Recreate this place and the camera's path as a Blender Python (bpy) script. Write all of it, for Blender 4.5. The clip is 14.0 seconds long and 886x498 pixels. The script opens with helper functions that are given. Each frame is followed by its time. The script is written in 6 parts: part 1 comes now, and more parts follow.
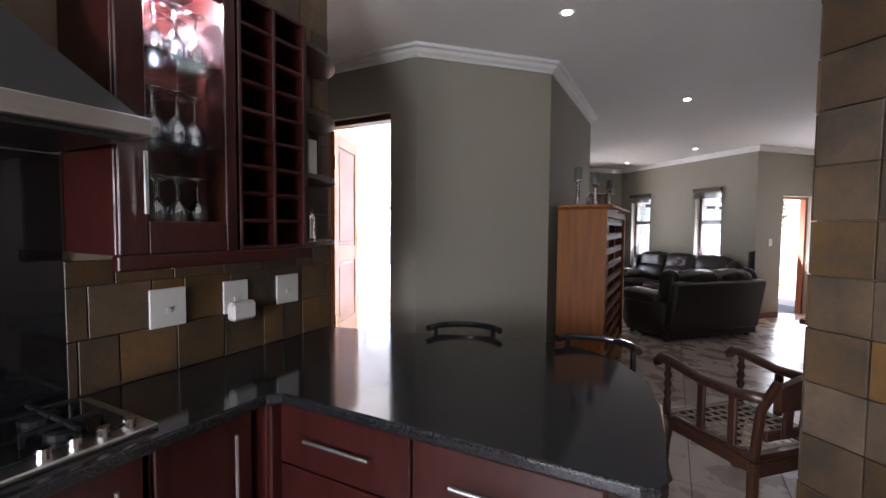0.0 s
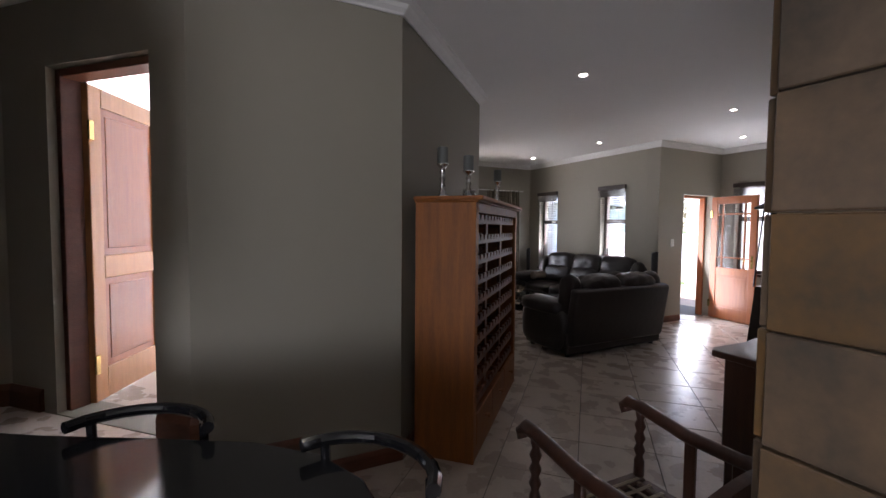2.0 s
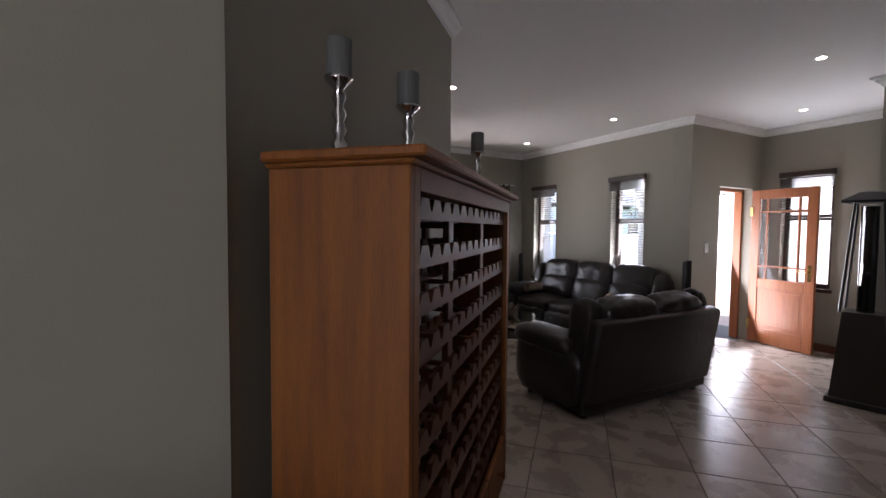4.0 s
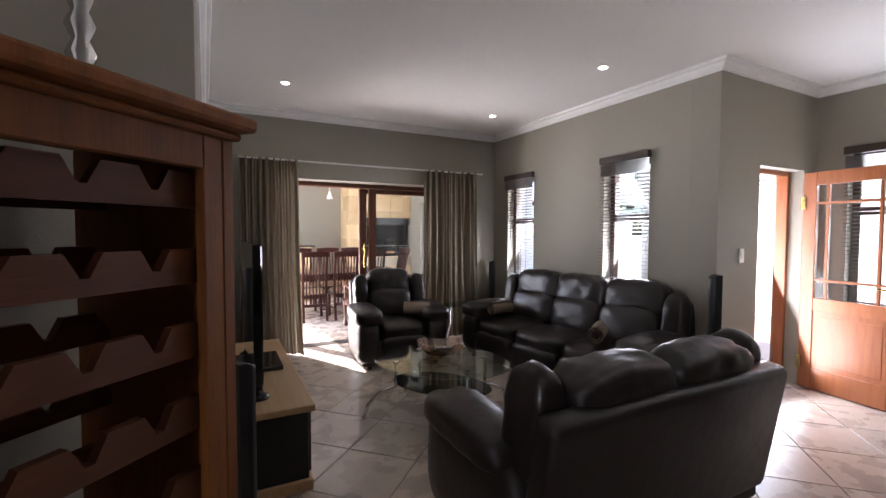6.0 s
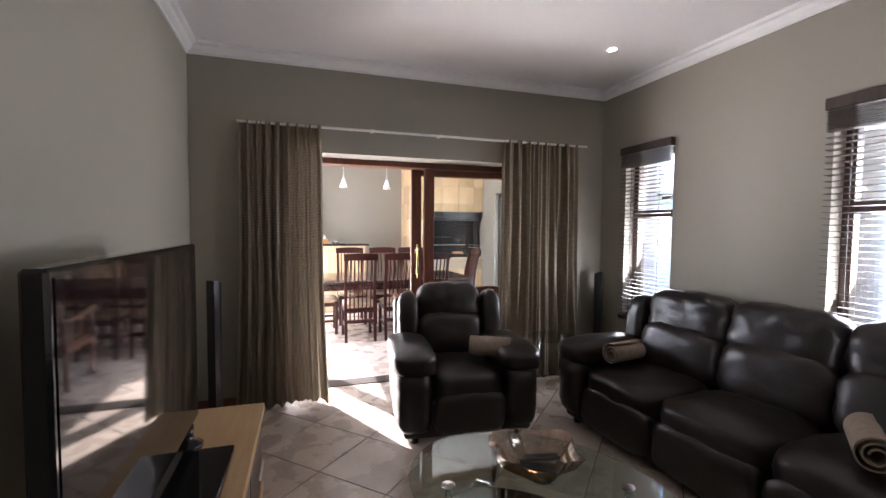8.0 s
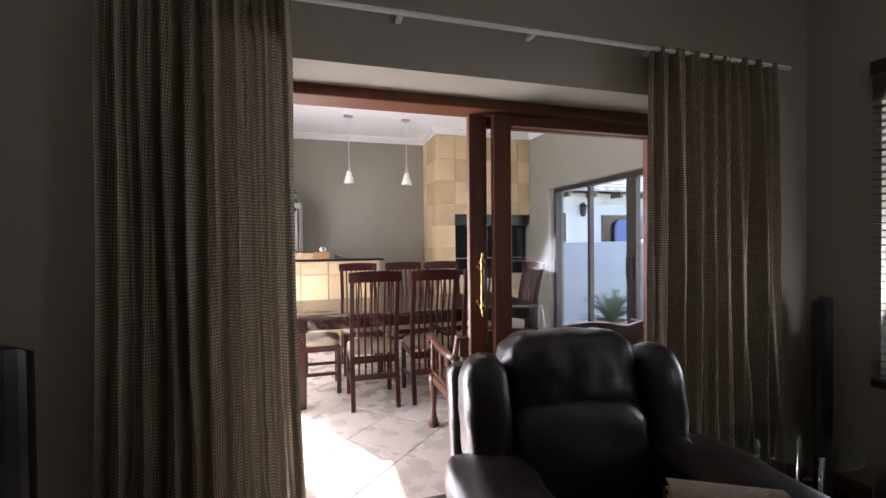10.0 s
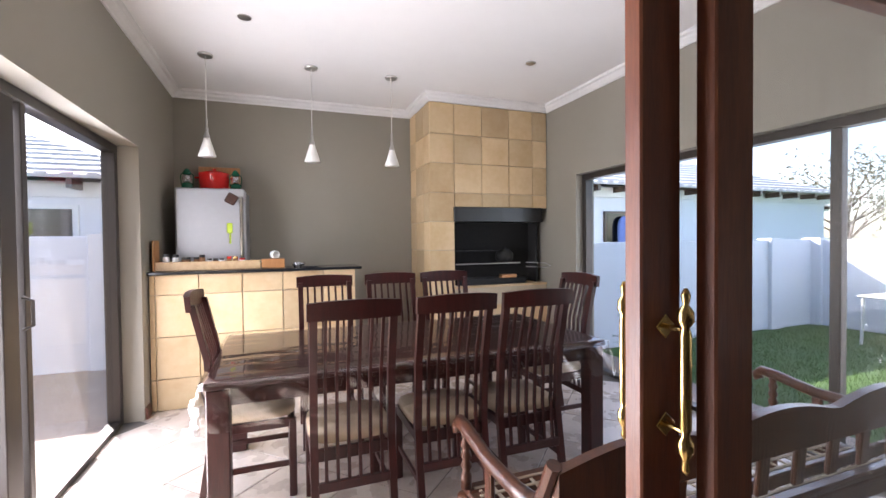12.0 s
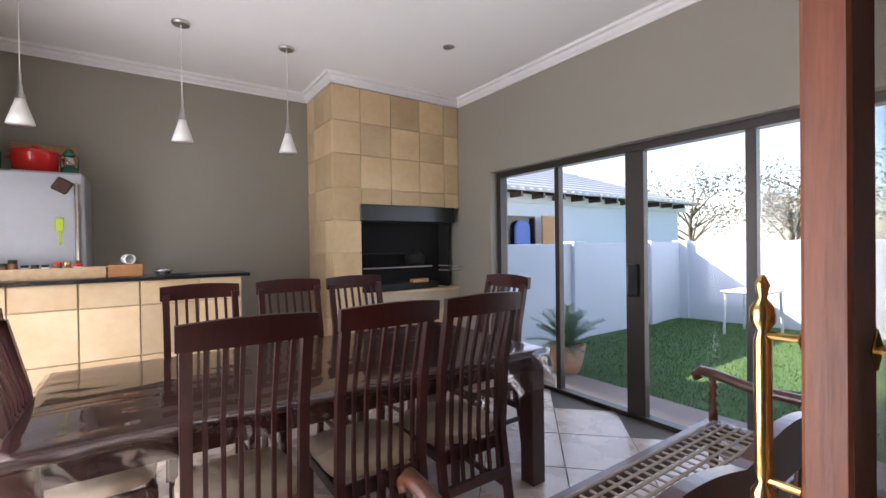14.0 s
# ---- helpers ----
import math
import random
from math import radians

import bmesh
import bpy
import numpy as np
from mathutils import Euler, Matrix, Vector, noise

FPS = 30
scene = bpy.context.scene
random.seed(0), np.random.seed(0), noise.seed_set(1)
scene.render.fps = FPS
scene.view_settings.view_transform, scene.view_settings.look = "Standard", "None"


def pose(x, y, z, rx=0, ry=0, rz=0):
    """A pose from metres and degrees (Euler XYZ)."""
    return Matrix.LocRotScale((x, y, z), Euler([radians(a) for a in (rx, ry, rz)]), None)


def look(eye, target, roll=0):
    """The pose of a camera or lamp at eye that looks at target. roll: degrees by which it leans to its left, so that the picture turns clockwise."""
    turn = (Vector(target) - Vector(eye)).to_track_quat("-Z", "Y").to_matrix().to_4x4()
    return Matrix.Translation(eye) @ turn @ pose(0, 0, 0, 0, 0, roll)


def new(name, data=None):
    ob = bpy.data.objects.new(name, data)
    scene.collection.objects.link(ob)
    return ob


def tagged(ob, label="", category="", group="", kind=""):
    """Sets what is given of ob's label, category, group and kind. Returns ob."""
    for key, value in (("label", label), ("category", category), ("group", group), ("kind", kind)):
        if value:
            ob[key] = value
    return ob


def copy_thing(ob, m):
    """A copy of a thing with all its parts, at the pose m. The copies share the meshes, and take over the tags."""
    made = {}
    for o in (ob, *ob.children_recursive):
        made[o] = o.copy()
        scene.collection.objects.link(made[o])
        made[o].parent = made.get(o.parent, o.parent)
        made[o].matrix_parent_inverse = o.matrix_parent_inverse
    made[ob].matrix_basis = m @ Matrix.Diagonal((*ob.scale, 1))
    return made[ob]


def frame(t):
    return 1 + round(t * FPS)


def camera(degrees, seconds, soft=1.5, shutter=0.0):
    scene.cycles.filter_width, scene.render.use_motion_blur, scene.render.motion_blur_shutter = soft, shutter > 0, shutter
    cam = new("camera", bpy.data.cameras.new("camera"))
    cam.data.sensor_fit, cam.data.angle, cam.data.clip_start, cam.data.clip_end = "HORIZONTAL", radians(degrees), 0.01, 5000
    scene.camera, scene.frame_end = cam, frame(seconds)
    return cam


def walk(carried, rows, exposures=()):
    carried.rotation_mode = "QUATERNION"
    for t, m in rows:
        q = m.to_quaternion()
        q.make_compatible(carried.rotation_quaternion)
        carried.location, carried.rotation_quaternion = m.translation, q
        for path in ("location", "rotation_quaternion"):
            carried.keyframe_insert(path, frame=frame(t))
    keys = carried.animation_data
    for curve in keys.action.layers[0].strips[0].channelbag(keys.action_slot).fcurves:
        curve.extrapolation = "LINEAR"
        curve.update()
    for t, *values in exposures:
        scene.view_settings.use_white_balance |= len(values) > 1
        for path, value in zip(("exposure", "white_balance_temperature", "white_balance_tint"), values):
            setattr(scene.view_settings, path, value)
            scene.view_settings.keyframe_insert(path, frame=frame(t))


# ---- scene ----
cam = camera(91.0, 14.0)
PATH = [
    (0, (-0.201, -0.377, 1.489), (0.391, 1.53, 1.389), 0.5),
    (0.5, (-0.025, -0.224, 1.502), (0.679, 1.646, 1.401), 0.6),
    (1, (0.21, -0.042, 1.504), (0.998, 1.793, 1.406), 0.5),
    (1.5, (0.495, 0.144, 1.496), (1.344, 1.952, 1.395), 0.6),
    (2, (0.775, 0.357, 1.494), (1.669, 2.144, 1.395), 0.5),
    (2.5, (1.035, 0.628, 1.497), (1.963, 2.397, 1.4), 0.5),
    (3.2, (1.36, 1.06, 1.497), (2.298, 2.824, 1.403), 0.5),
    (3.8, (1.61, 1.56, 1.497), (2.548, 3.324, 1.403), 0.5),
    (4.4, (2.05, 1.93, 1.498), (2.988, 3.694, 1.404), 0.5),
    (5, (2.607, 2.212, 1.499), (3.553, 3.972, 1.409), 0.5),
    (5.5, (2.947, 2.519, 1.5), (3.882, 4.286, 1.417), 0.3),
    (6, (3.243, 2.846, 1.481), (4.161, 4.621, 1.399), 0.2),
    (6.5, (3.467, 3.197, 1.472), (4.322, 5.003, 1.389), 0.3),
    (7, (3.688, 3.573, 1.487), (4.453, 5.419, 1.394), 0.4),
    (7.5, (3.849, 3.963, 1.482), (4.524, 5.844, 1.387), 0.4),
    (8, (3.931, 4.429, 1.49), (4.543, 6.33, 1.388), 0.5),
    (10.5, (4.186, 6.869, 1.356), (4.756, 8.786, 1.337), -0.6),
    (11, (4.215, 7.276, 1.365), (4.79, 9.191, 1.347), -0.6),
    (11.5, (4.261, 7.669, 1.338), (4.868, 9.575, 1.324), -0.9),
    (12, (4.312, 7.963, 1.411), (5.012, 9.835, 1.371), -0.6),
    (12.5, (4.298, 8.15, 1.394), (5.129, 9.969, 1.363), -0.7),
    (13, (4.297, 8.268, 1.405), (5.268, 10.02, 1.37), -0.5),
    (13.5, (4.325, 8.384, 1.361), (5.413, 10.062, 1.348), -0.7),
    (14, (4.339, 8.467, 1.364), (5.479, 10.11, 1.346), -0.8),
]
walk(cam, [(t, look(eye, target, roll)) for t, eye, target, roll in PATH],
     [(t, s, 6250, 21) for t, s in ((0, 2.9), (0.5, 2.9), (1.5, 2.6), (2.5, 2.4), (5, 2.6), (6, 3.0), (7, 3.3), (8, 3.1), (10.5, 2.1), (11.5, 2.1), (12.5, 2.0), (14, 1.7))])

# ---- world and sun ----
SUN_TRAVEL = Vector((0.55, -1.0, -0.75)).normalized()
world = bpy.data.worlds.new("sky")
scene.world = world
world.use_nodes = True
wn = world.node_tree
sky = wn.nodes.new("ShaderNodeTexSky")
sky.sky_type = "NISHITA"
sky.sun_disc = False
sky.sun_elevation = math.asin(-SUN_TRAVEL.z)
sky.sun_rotation = math.atan2(-SUN_TRAVEL.x, -SUN_TRAVEL.y)
wn.links.new(sky.outputs[0], wn.nodes["Background"].inputs[0])
wn.nodes["Background"].inputs[1].default_value = 0.15
sun = new("sun", bpy.data.lights.new("sun", "SUN"))
sun.data.energy, sun.data.angle, sun.data.color = 5.0, radians(0.5), (1.0, 0.95, 0.87)
sun.matrix_world = look((0, 0, 20), Vector((0, 0, 20)) + SUN_TRAVEL)


def window_light(name, x, y, z, target, w, h, power, color=(0.93, 0.97, 1.0)):
    lamp = new(name, bpy.data.lights.new(name, "AREA"))
    lamp.data.shape, lamp.data.size, lamp.data.size_y = "RECTANGLE", w, h
    lamp.data.energy, lamp.data.color = power, color
    lamp.matrix_world = look((x, y, z), target)
    return lamp


# Three added lamps tilted up, standing in for sky and patio bounce.
window_light("daylight_fill_east", 7.16, 7.60, 1.43, (5.6, 7.6, 2.3), 0.5, 1.5, 7)
window_light("daylight_fill_east_2", 7.16, 5.9, 1.43, (5.6, 5.9, 2.3), 0.5, 1.5, 7)
window_light("daylight_fill_entry", 7.86, 5.26, 1.05, (7.5, 3.2, 1.9), 0.66, 1.95, 8)
window_light("skylight_entry_2", 8.74, 4.46, 1.5, (7, 4.4, 1.4), 0.5, 1.3, 3)
window_light("skylight_kitchen", -2.65, -1.9, 1.6, (0.2, 1.4, 1.5), 1.3, 1.1, 20)
window_light("skylight_yard", 3.0, 10.5, 1.1, (5, 10.2, 1.0), 2.6, 1.95, 38)
paving = window_light("paving_bounce", 3.0, 10.1, 0.45, (4.3, 8.2, 1.5), 1.9, 0.8, 14, (1.0, 0.96, 0.9))
paving.data.spread = radians(140)
window_light("skylight_garden", 7.68, 10.4, 1.1, (5.5, 10.4, 0.7), 2.8, 1.95, 6)
# Added lamp at an unseen opening, brightens the passage behind the door.
window_light("passage_fill", -1.36, 5.0, 1.45, (1.0, 4.9, 1.2), 0.9, 1.2, 55)


# ---- materials ----
def material(name, color, rough=0.6, metal=0.0, color2=None, scale=6.0, detail=4.0, bump=0.0, bump_scale=60.0, stretch=(1, 1, 1), spec=0.5, rand=0.0, coat=0.0, fine=0.25):
    """Two-scale mottled surface; rand varies lightness from object to object."""
    m = bpy.data.materials.new(name)
    m.use_nodes = True
    nt = m.node_tree
    N, L = nt.nodes, nt.links.new
    b = N["Principled BSDF"]
    b.inputs["Roughness"].default_value, b.inputs["Metallic"].default_value = rough, metal
    b.inputs["Specular IOR Level"].default_value, b.inputs["Coat Weight"].default_value = spec, coat
    b.inputs["Coat Roughness"].default_value = 0.12
    c2 = color2 or tuple(v * 0.85 for v in color)
    tc, mp = N.new("ShaderNodeTexCoord"), N.new("ShaderNodeMapping")
    mp.inputs["Scale"].default_value = stretch
    L(tc.outputs["Object"], mp.inputs[0])
    vec = mp.outputs[0]
    if rand:
        oi, add = N.new("ShaderNodeObjectInfo"), N.new("ShaderNodeVectorMath")
        add.operation = "MULTIPLY_ADD"
        comb = N.new("ShaderNodeCombineXYZ")
        for k in range(3):
            L(oi.outputs["Random"], comb.inputs[k])
        add.inputs[1].default_value = (37.0, 53.0, 71.0)
        L(comb.outputs[0], add.inputs[0])
        L(vec, add.inputs[2])
        vec = add.outputs[0]
    n1, n2 = N.new("ShaderNodeTexNoise"), N.new("ShaderNodeTexNoise")
    n1.inputs["Scale"].default_value, n1.inputs["Detail"].default_value = scale, detail
    n2.inputs["Scale"].default_value, n2.inputs["Detail"].default_value = scale * 9, 3
    L(vec, n1.inputs["Vector"])
    L(vec, n2.inputs["Vector"])
    blend = N.new("ShaderNodeMath")
    blend.operation = "MULTIPLY_ADD"
    blend.inputs[1].default_value = fine
    L(n2.outputs[0], blend.inputs[0])
    mul = N.new("ShaderNodeMath")
    mul.operation = "MULTIPLY"
    mul.inputs[1].default_value = 1 - fine
    L(n1.outputs[0], mul.inputs[0])
    L(mul.outputs[0], blend.inputs[2])
    ramp = N.new("ShaderNodeMapRange")
    ramp.inputs[1].default_value, ramp.inputs[2].default_value = 0.3, 0.7
    L(blend.outputs[0], ramp.inputs[0])
    mix = N.new("ShaderNodeMix")
    mix.data_type = "RGBA"
    mix.inputs[6].default_value, mix.inputs[7].default_value = (*c2, 1), (*color, 1)
    L(ramp.outputs[0], mix.inputs[0])
    out = mix.outputs[2]
    if rand:
        hsv, mr = N.new("ShaderNodeHueSaturation"), N.new("ShaderNodeMapRange")
        mr.inputs[3].default_value, mr.inputs[4].default_value = 1 - rand, 1 + rand
        L(oi.outputs["Random"], mr.inputs[0])
        L(mr.outputs[0], hsv.inputs["Value"])
        if rand > 0.3:
            fq, sq = N.new("ShaderNodeMath"), N.new("ShaderNodeMapRange")
            fq.operation, fq.inputs[1].default_value = "MULTIPLY", 7.3
            fr2 = N.new("ShaderNodeMath")
            fr2.operation = "FRACT"
            L(oi.outputs["Random"], fq.inputs[0])
            L(fq.outputs[0], fr2.inputs[0])
            sq.inputs[3].default_value, sq.inputs[4].default_value = 0.75, 1.25
            L(fr2.outputs[0], sq.inputs[0])
            L(sq.outputs[0], hsv.inputs["Saturation"])
        L(out, hsv.inputs["Color"])
        out = hsv.outputs[0]
    L(out, b.inputs["Base Color"])
    rr = N.new("ShaderNodeMapRange")
    rr.inputs[3].default_value, rr.inputs[4].default_value = rough * 0.85, min(1, rough * 1.2)
    L(n1.outputs[0], rr.inputs[0])
    L(rr.outputs[0], b.inputs["Roughness"])
    if bump:
        nb, bp = N.new("ShaderNodeTexNoise"), N.new("ShaderNodeBump")
        nb.inputs["Scale"].default_value, nb.inputs["Detail"].default_value = bump_scale, 4
        bp.inputs["Strength"].default_value, bp.inputs["Distance"].default_value = bump, 0.01
        L(vec, nb.inputs["Vector"])
        L(nb.outputs[0], bp.inputs["Height"])
        L(bp.outputs[0], b.inputs["Normal"])
    return m


def clear(name, color=(1, 1, 1), gloss=0.12, rough=0.0):
    """Thin clear sheet: mostly transparent with a mirror-like sheen."""
    m = bpy.data.materials.new(name)
    m.use_nodes = True
    N, L = m.node_tree.nodes, m.node_tree.links.new
    N.remove(N["Principled BSDF"])
    tr, gl, mx, fr = N.new("ShaderNodeBsdfTransparent"), N.new("ShaderNodeBsdfGlossy"), N.new("ShaderNodeMixShader"), N.new("ShaderNodeLayerWeight")
    tr.inputs[0].default_value = (*color, 1)
    gl.inputs["Roughness"].default_value = rough
    pw, sc = N.new("ShaderNodeMath"), N.new("ShaderNodeMath")
    pw.operation = "POWER"
    pw.inputs[1].default_value = 4.5
    sc.operation, sc.use_clamp = "MULTIPLY_ADD", True
    sc.inputs[1].default_value, sc.inputs[2].default_value = 0.8, gloss
    L(fr.outputs["Facing"], pw.inputs[0])
    L(pw.outputs[0], sc.inputs[0])
    L(sc.outputs[0], mx.inputs[0])
    L(tr.outputs[0], mx.inputs[1])
    L(gl.outputs[0], mx.inputs[2])
    L(mx.outputs[0], N["Material Output"].inputs[0])
    return m


def glowing(name, color, strength):
    m = material(name, color)
    b = m.node_tree.nodes["Principled BSDF"]
    b.inputs["Emission Color"].default_value, b.inputs["Emission Strength"].default_value = (*color, 1), strength
    return m


def wood(name, light, dark, rough=0.35, grain=(14, 14, 1.2), coat=0.0, rand=0.12):
    return material(name, light, rough, color2=dark, scale=2.2, detail=8, stretch=grain, bump=0.08, bump_scale=12, rand=rand, coat=coat, fine=0.35)


M_WALL = material("taupe_wall_paint", (0.285, 0.262, 0.215), 0.75, color2=(0.265, 0.243, 0.198), scale=1.2, bump=0.12, bump_scale=180)
M_WHITE = material("white_ceiling_paint", (0.85, 0.84, 0.82), 0.8, color2=(0.81, 0.80, 0.78), scale=0.8, bump=0.03, bump_scale=90)
M_CORNICE = material("white_cornice", (0.82, 0.81, 0.79), 0.6, scale=2)
M_OUTWALL = material("white_plaster", (0.74, 0.75, 0.78), 0.85, color2=(0.68, 0.69, 0.72), scale=1.5, bump=0.15, bump_scale=60)
M_TILE = material("beige_floor_tile", (0.56, 0.485, 0.42), 0.27, color2=(0.40, 0.335, 0.28), scale=5, detail=6, bump=0.05, bump_scale=25, rand=0.09)
M_GROUT = material("grey_grout", (0.13, 0.115, 0.1), 0.9, scale=8)
M_SKIRT = wood("dark_red_wood", (0.16, 0.055, 0.03), (0.08, 0.025, 0.014), 0.35, grain=(3, 3, 12))
M_MAHOG = wood("mahogany", (0.050, 0.0070, 0.0050), (0.018, 0.0034, 0.0028), 0.36, coat=0.06)
M_KITWOOD = wood("kitchen_mahogany", (0.055, 0.0095, 0.0075), (0.022, 0.0045, 0.0038), 0.3, coat=0.2)
M_PINE = wood("honey_pine", (0.30, 0.098, 0.012), (0.155, 0.043, 0.005), 0.6)
M_RAIL = wood("brown_rail_wood", (0.17, 0.054, 0.019), (0.09, 0.026, 0.010), 0.55, grain=(1.2, 14, 14))
M_PINELIGHT = wood("pale_pine", (0.60, 0.42, 0.23), (0.46, 0.29, 0.14), 0.45, grain=(14, 1.2, 14))
M_DOOR = wood("meranti_door", (0.36, 0.115, 0.035), (0.24, 0.066, 0.02), 0.38, coat=0.2)
M_DOORLIGHT = wood("light_meranti", (0.50, 0.24, 0.09), (0.37, 0.155, 0.05), 0.4, coat=0.15)
M_FRAME = wood("sliding_frame_wood", (0.17, 0.050, 0.017), (0.065, 0.018, 0.008), 0.48, coat=0.04)
M_DARKWOOD = wood("dark_stinkwood", (0.075, 0.03, 0.018), (0.032, 0.012, 0.008), 0.3, coat=0.3)
M_GRANITE = material("black_granite", (0.020, 0.020, 0.022), 0.09, color2=(0.008, 0.008, 0.009), scale=130, detail=2)
M_LEATHER = material("dark_brown_leather", (0.020, 0.0145, 0.0125), 0.33, color2=(0.012, 0.0088, 0.008), scale=7, bump=0.28, bump_scale=14)
M_CURTAIN = material("beige_woven_curtain", (0.48, 0.40, 0.29), 0.9, color2=(0.36, 0.30, 0.22), scale=25, detail=2, bump=0.2, bump_scale=110)
_cn, _cl = M_CURTAIN.node_tree.nodes, M_CURTAIN.node_tree.links.new
_cb = _cn["Principled BSDF"]
_src = _cb.inputs["Base Color"].links[0].from_socket
_uv = _cn.new("ShaderNodeUVMap")
for _axis, _sc in (("X", 30.0), ("Y", 26.0)):
    _w, _mx = _cn.new("ShaderNodeTexWave"), _cn.new("ShaderNodeMix")
    _w.bands_direction, _w.inputs["Scale"].default_value, _w.inputs["Distortion"].default_value = _axis, _sc, 0.5
    _mx.data_type, _mx.blend_type = "RGBA", "MULTIPLY"
    _mx.inputs[0].default_value = 0.62
    _cl(_uv.outputs[0], _w.inputs["Vector"])
    _cl(_src, _mx.inputs[6])
    _cl(_w.outputs["Color"], _mx.inputs[7])
    _src = _mx.outputs[2]
_cl(_src, _cb.inputs["Base Color"])
_tl, _ms = _cn.new("ShaderNodeBsdfTranslucent"), _cn.new("ShaderNodeMixShader")
_ms.inputs[0].default_value = 0.22
_cl(_src, _tl.inputs["Color"])
_cl(_cb.outputs[0], _ms.inputs[1])
_cl(_tl.outputs[0], _ms.inputs[2])
_cl(_ms.outputs[0], _cn["Material Output"].inputs[0])
M_TOWEL = material("taupe_towel", (0.34, 0.275, 0.215), 0.95, color2=(0.24, 0.19, 0.145), scale=30, bump=0.6, bump_scale=160)
M_CHROME = material("chrome", (0.75, 0.75, 0.76), 0.1, metal=1.0)
M_STEEL = material("brushed_steel", (0.55, 0.54, 0.52), 0.3, metal=1.0, scale=3, stretch=(1, 20, 20))
M_FRIDGE = material("silver_fridge_paint", (0.42, 0.43, 0.45), 0.35, metal=0.5, scale=2)
M_BRASS = material("aged_brass", (0.62, 0.43, 0.16), 0.22, metal=1.0, color2=(0.44, 0.29, 0.1), scale=12)
M_BLACK = material("black_plastic", (0.012, 0.012, 0.013), 0.3, scale=8)
M_BLACKGLOSS = material("black_gloss", (0.008, 0.008, 0.009), 0.07, scale=8)
M_SOOT = material("sooty_black", (0.018, 0.017, 0.016), 0.85, color2=(0.008, 0.008, 0.008), scale=5, bump=0.3, bump_scale=30)
M_ALU = material("bronze_aluminium", (0.050, 0.042, 0.036), 0.4, metal=0.3, scale=3)
M_BLIND = wood("dark_blind_slat", (0.06, 0.04, 0.03), (0.03, 0.02, 0.015), 0.4)
M_SAND = material("sandstone_tile", (0.64, 0.49, 0.30), 0.6, color2=(0.50, 0.34, 0.17), scale=2.2, detail=7, bump=0.12, bump_scale=22, rand=0.17)
M_JOINT = material("sandstone_joint", (0.5, 0.42, 0.3), 0.9, scale=8)
M_SLATE = material("rust_slate_tile", (0.135, 0.078, 0.036), 0.42, color2=(0.04, 0.034, 0.026), scale=5.5, detail=8, bump=0.5, bump_scale=12, rand=0.4)
M_SLATEJOINT = material("slate_joint", (0.26, 0.20, 0.14), 0.9, scale=8)
M_PLASTIC = material("white_plastic", (0.75, 0.74, 0.7), 0.35, scale=4)
M_SEAT = material("cream_seat_fabric", (0.58, 0.48, 0.34), 0.9, color2=(0.48, 0.39, 0.27), scale=14, bump=0.2, bump_scale=120)
M_ROPE = material("rawhide_thong", (0.40, 0.33, 0.24), 0.7, scale=30)
M_SHADE = material("frosted_glass_shade", (0.88, 0.86, 0.8), 0.35, scale=3)
M_LAMP = glowing("downlight_bulb", (1.0, 0.9, 0.75), 14.0)
M_NICHE = glowing("niche_bulb", (1.0, 0.85, 0.6), 40.0)
M_CABLAMP = glowing("cabinet_bulb", (0.85, 0.92, 1.0), 220.0)
M_GLASS = clear("window_glass", (0.985, 0.99, 0.99), 0.02)
M_TABLEGLASS = clear("table_glass", (0.80, 0.88, 0.85), 0.12)
M_DARKGLASS = clear("smoked_glass", (0.12, 0.13, 0.14), 0.12)
M_GOBLET = clear("goblet_glass", (0.90, 0.92, 0.95), 0.38, 0.05)
M_SHEET = clear("clear_vinyl", (0.94, 0.93, 0.93), 0.13, 0.03)
M_CANDLE = material("grey_candle", (0.12, 0.125, 0.12), 0.6, scale=10)
M_RED = material("red_enamel", (0.55, 0.02, 0.015), 0.15, scale=4)
M_GREEN = material("green_enamel", (0.01, 0.09, 0.045), 0.25, scale=6)
M_LIME = material("lime_plastic", (0.52, 0.68, 0.04), 0.4, scale=6)
M_PAPER = material("white_paper", (0.78, 0.77, 0.74), 0.8, scale=6)
M_REDPAPER = material("red_book_cover", (0.42, 0.03, 0.03), 0.5, scale=6)
M_GREENPAPER = material("green_book_cover", (0.12, 0.28, 0.07), 0.5, scale=6)
M_SPICE = material("brown_spice", (0.24, 0.11, 0.04), 0.7, scale=30)
M_GRASS = material("lawn_soil", (0.085, 0.16, 0.035), 0.95, color2=(0.055, 0.11, 0.025), scale=1.4, detail=8, bump=0.6, bump_scale=60)
M_BLADE = material("grass_blade", (0.115, 0.21, 0.045), 0.8, color2=(0.07, 0.14, 0.03), scale=3)
M_PAVE = material("clay_paver", (0.42, 0.33, 0.26), 0.9, color2=(0.33, 0.25, 0.2), scale=4, bump=0.2, bump_scale=30, rand=0.1)
M_ROOF = material("grey_roof_tile", (0.58, 0.55, 0.53), 0.8, color2=(0.47, 0.44, 0.42), scale=4, bump=0.15, bump_scale=20, rand=0.1)
M_LEAF = material("cycad_leaf", (0.10, 0.17, 0.07), 0.6, color2=(0.06, 0.11, 0.05), scale=8)
M_TREELEAF = material("dry_tree_leaf", (0.20, 0.17, 0.11), 0.8, color2=(0.13, 0.12, 0.07), scale=3)
M_BARK = material("tree_bark", (0.16, 0.12, 0.09), 0.9, scale=12, bump=0.5, bump_scale=20)
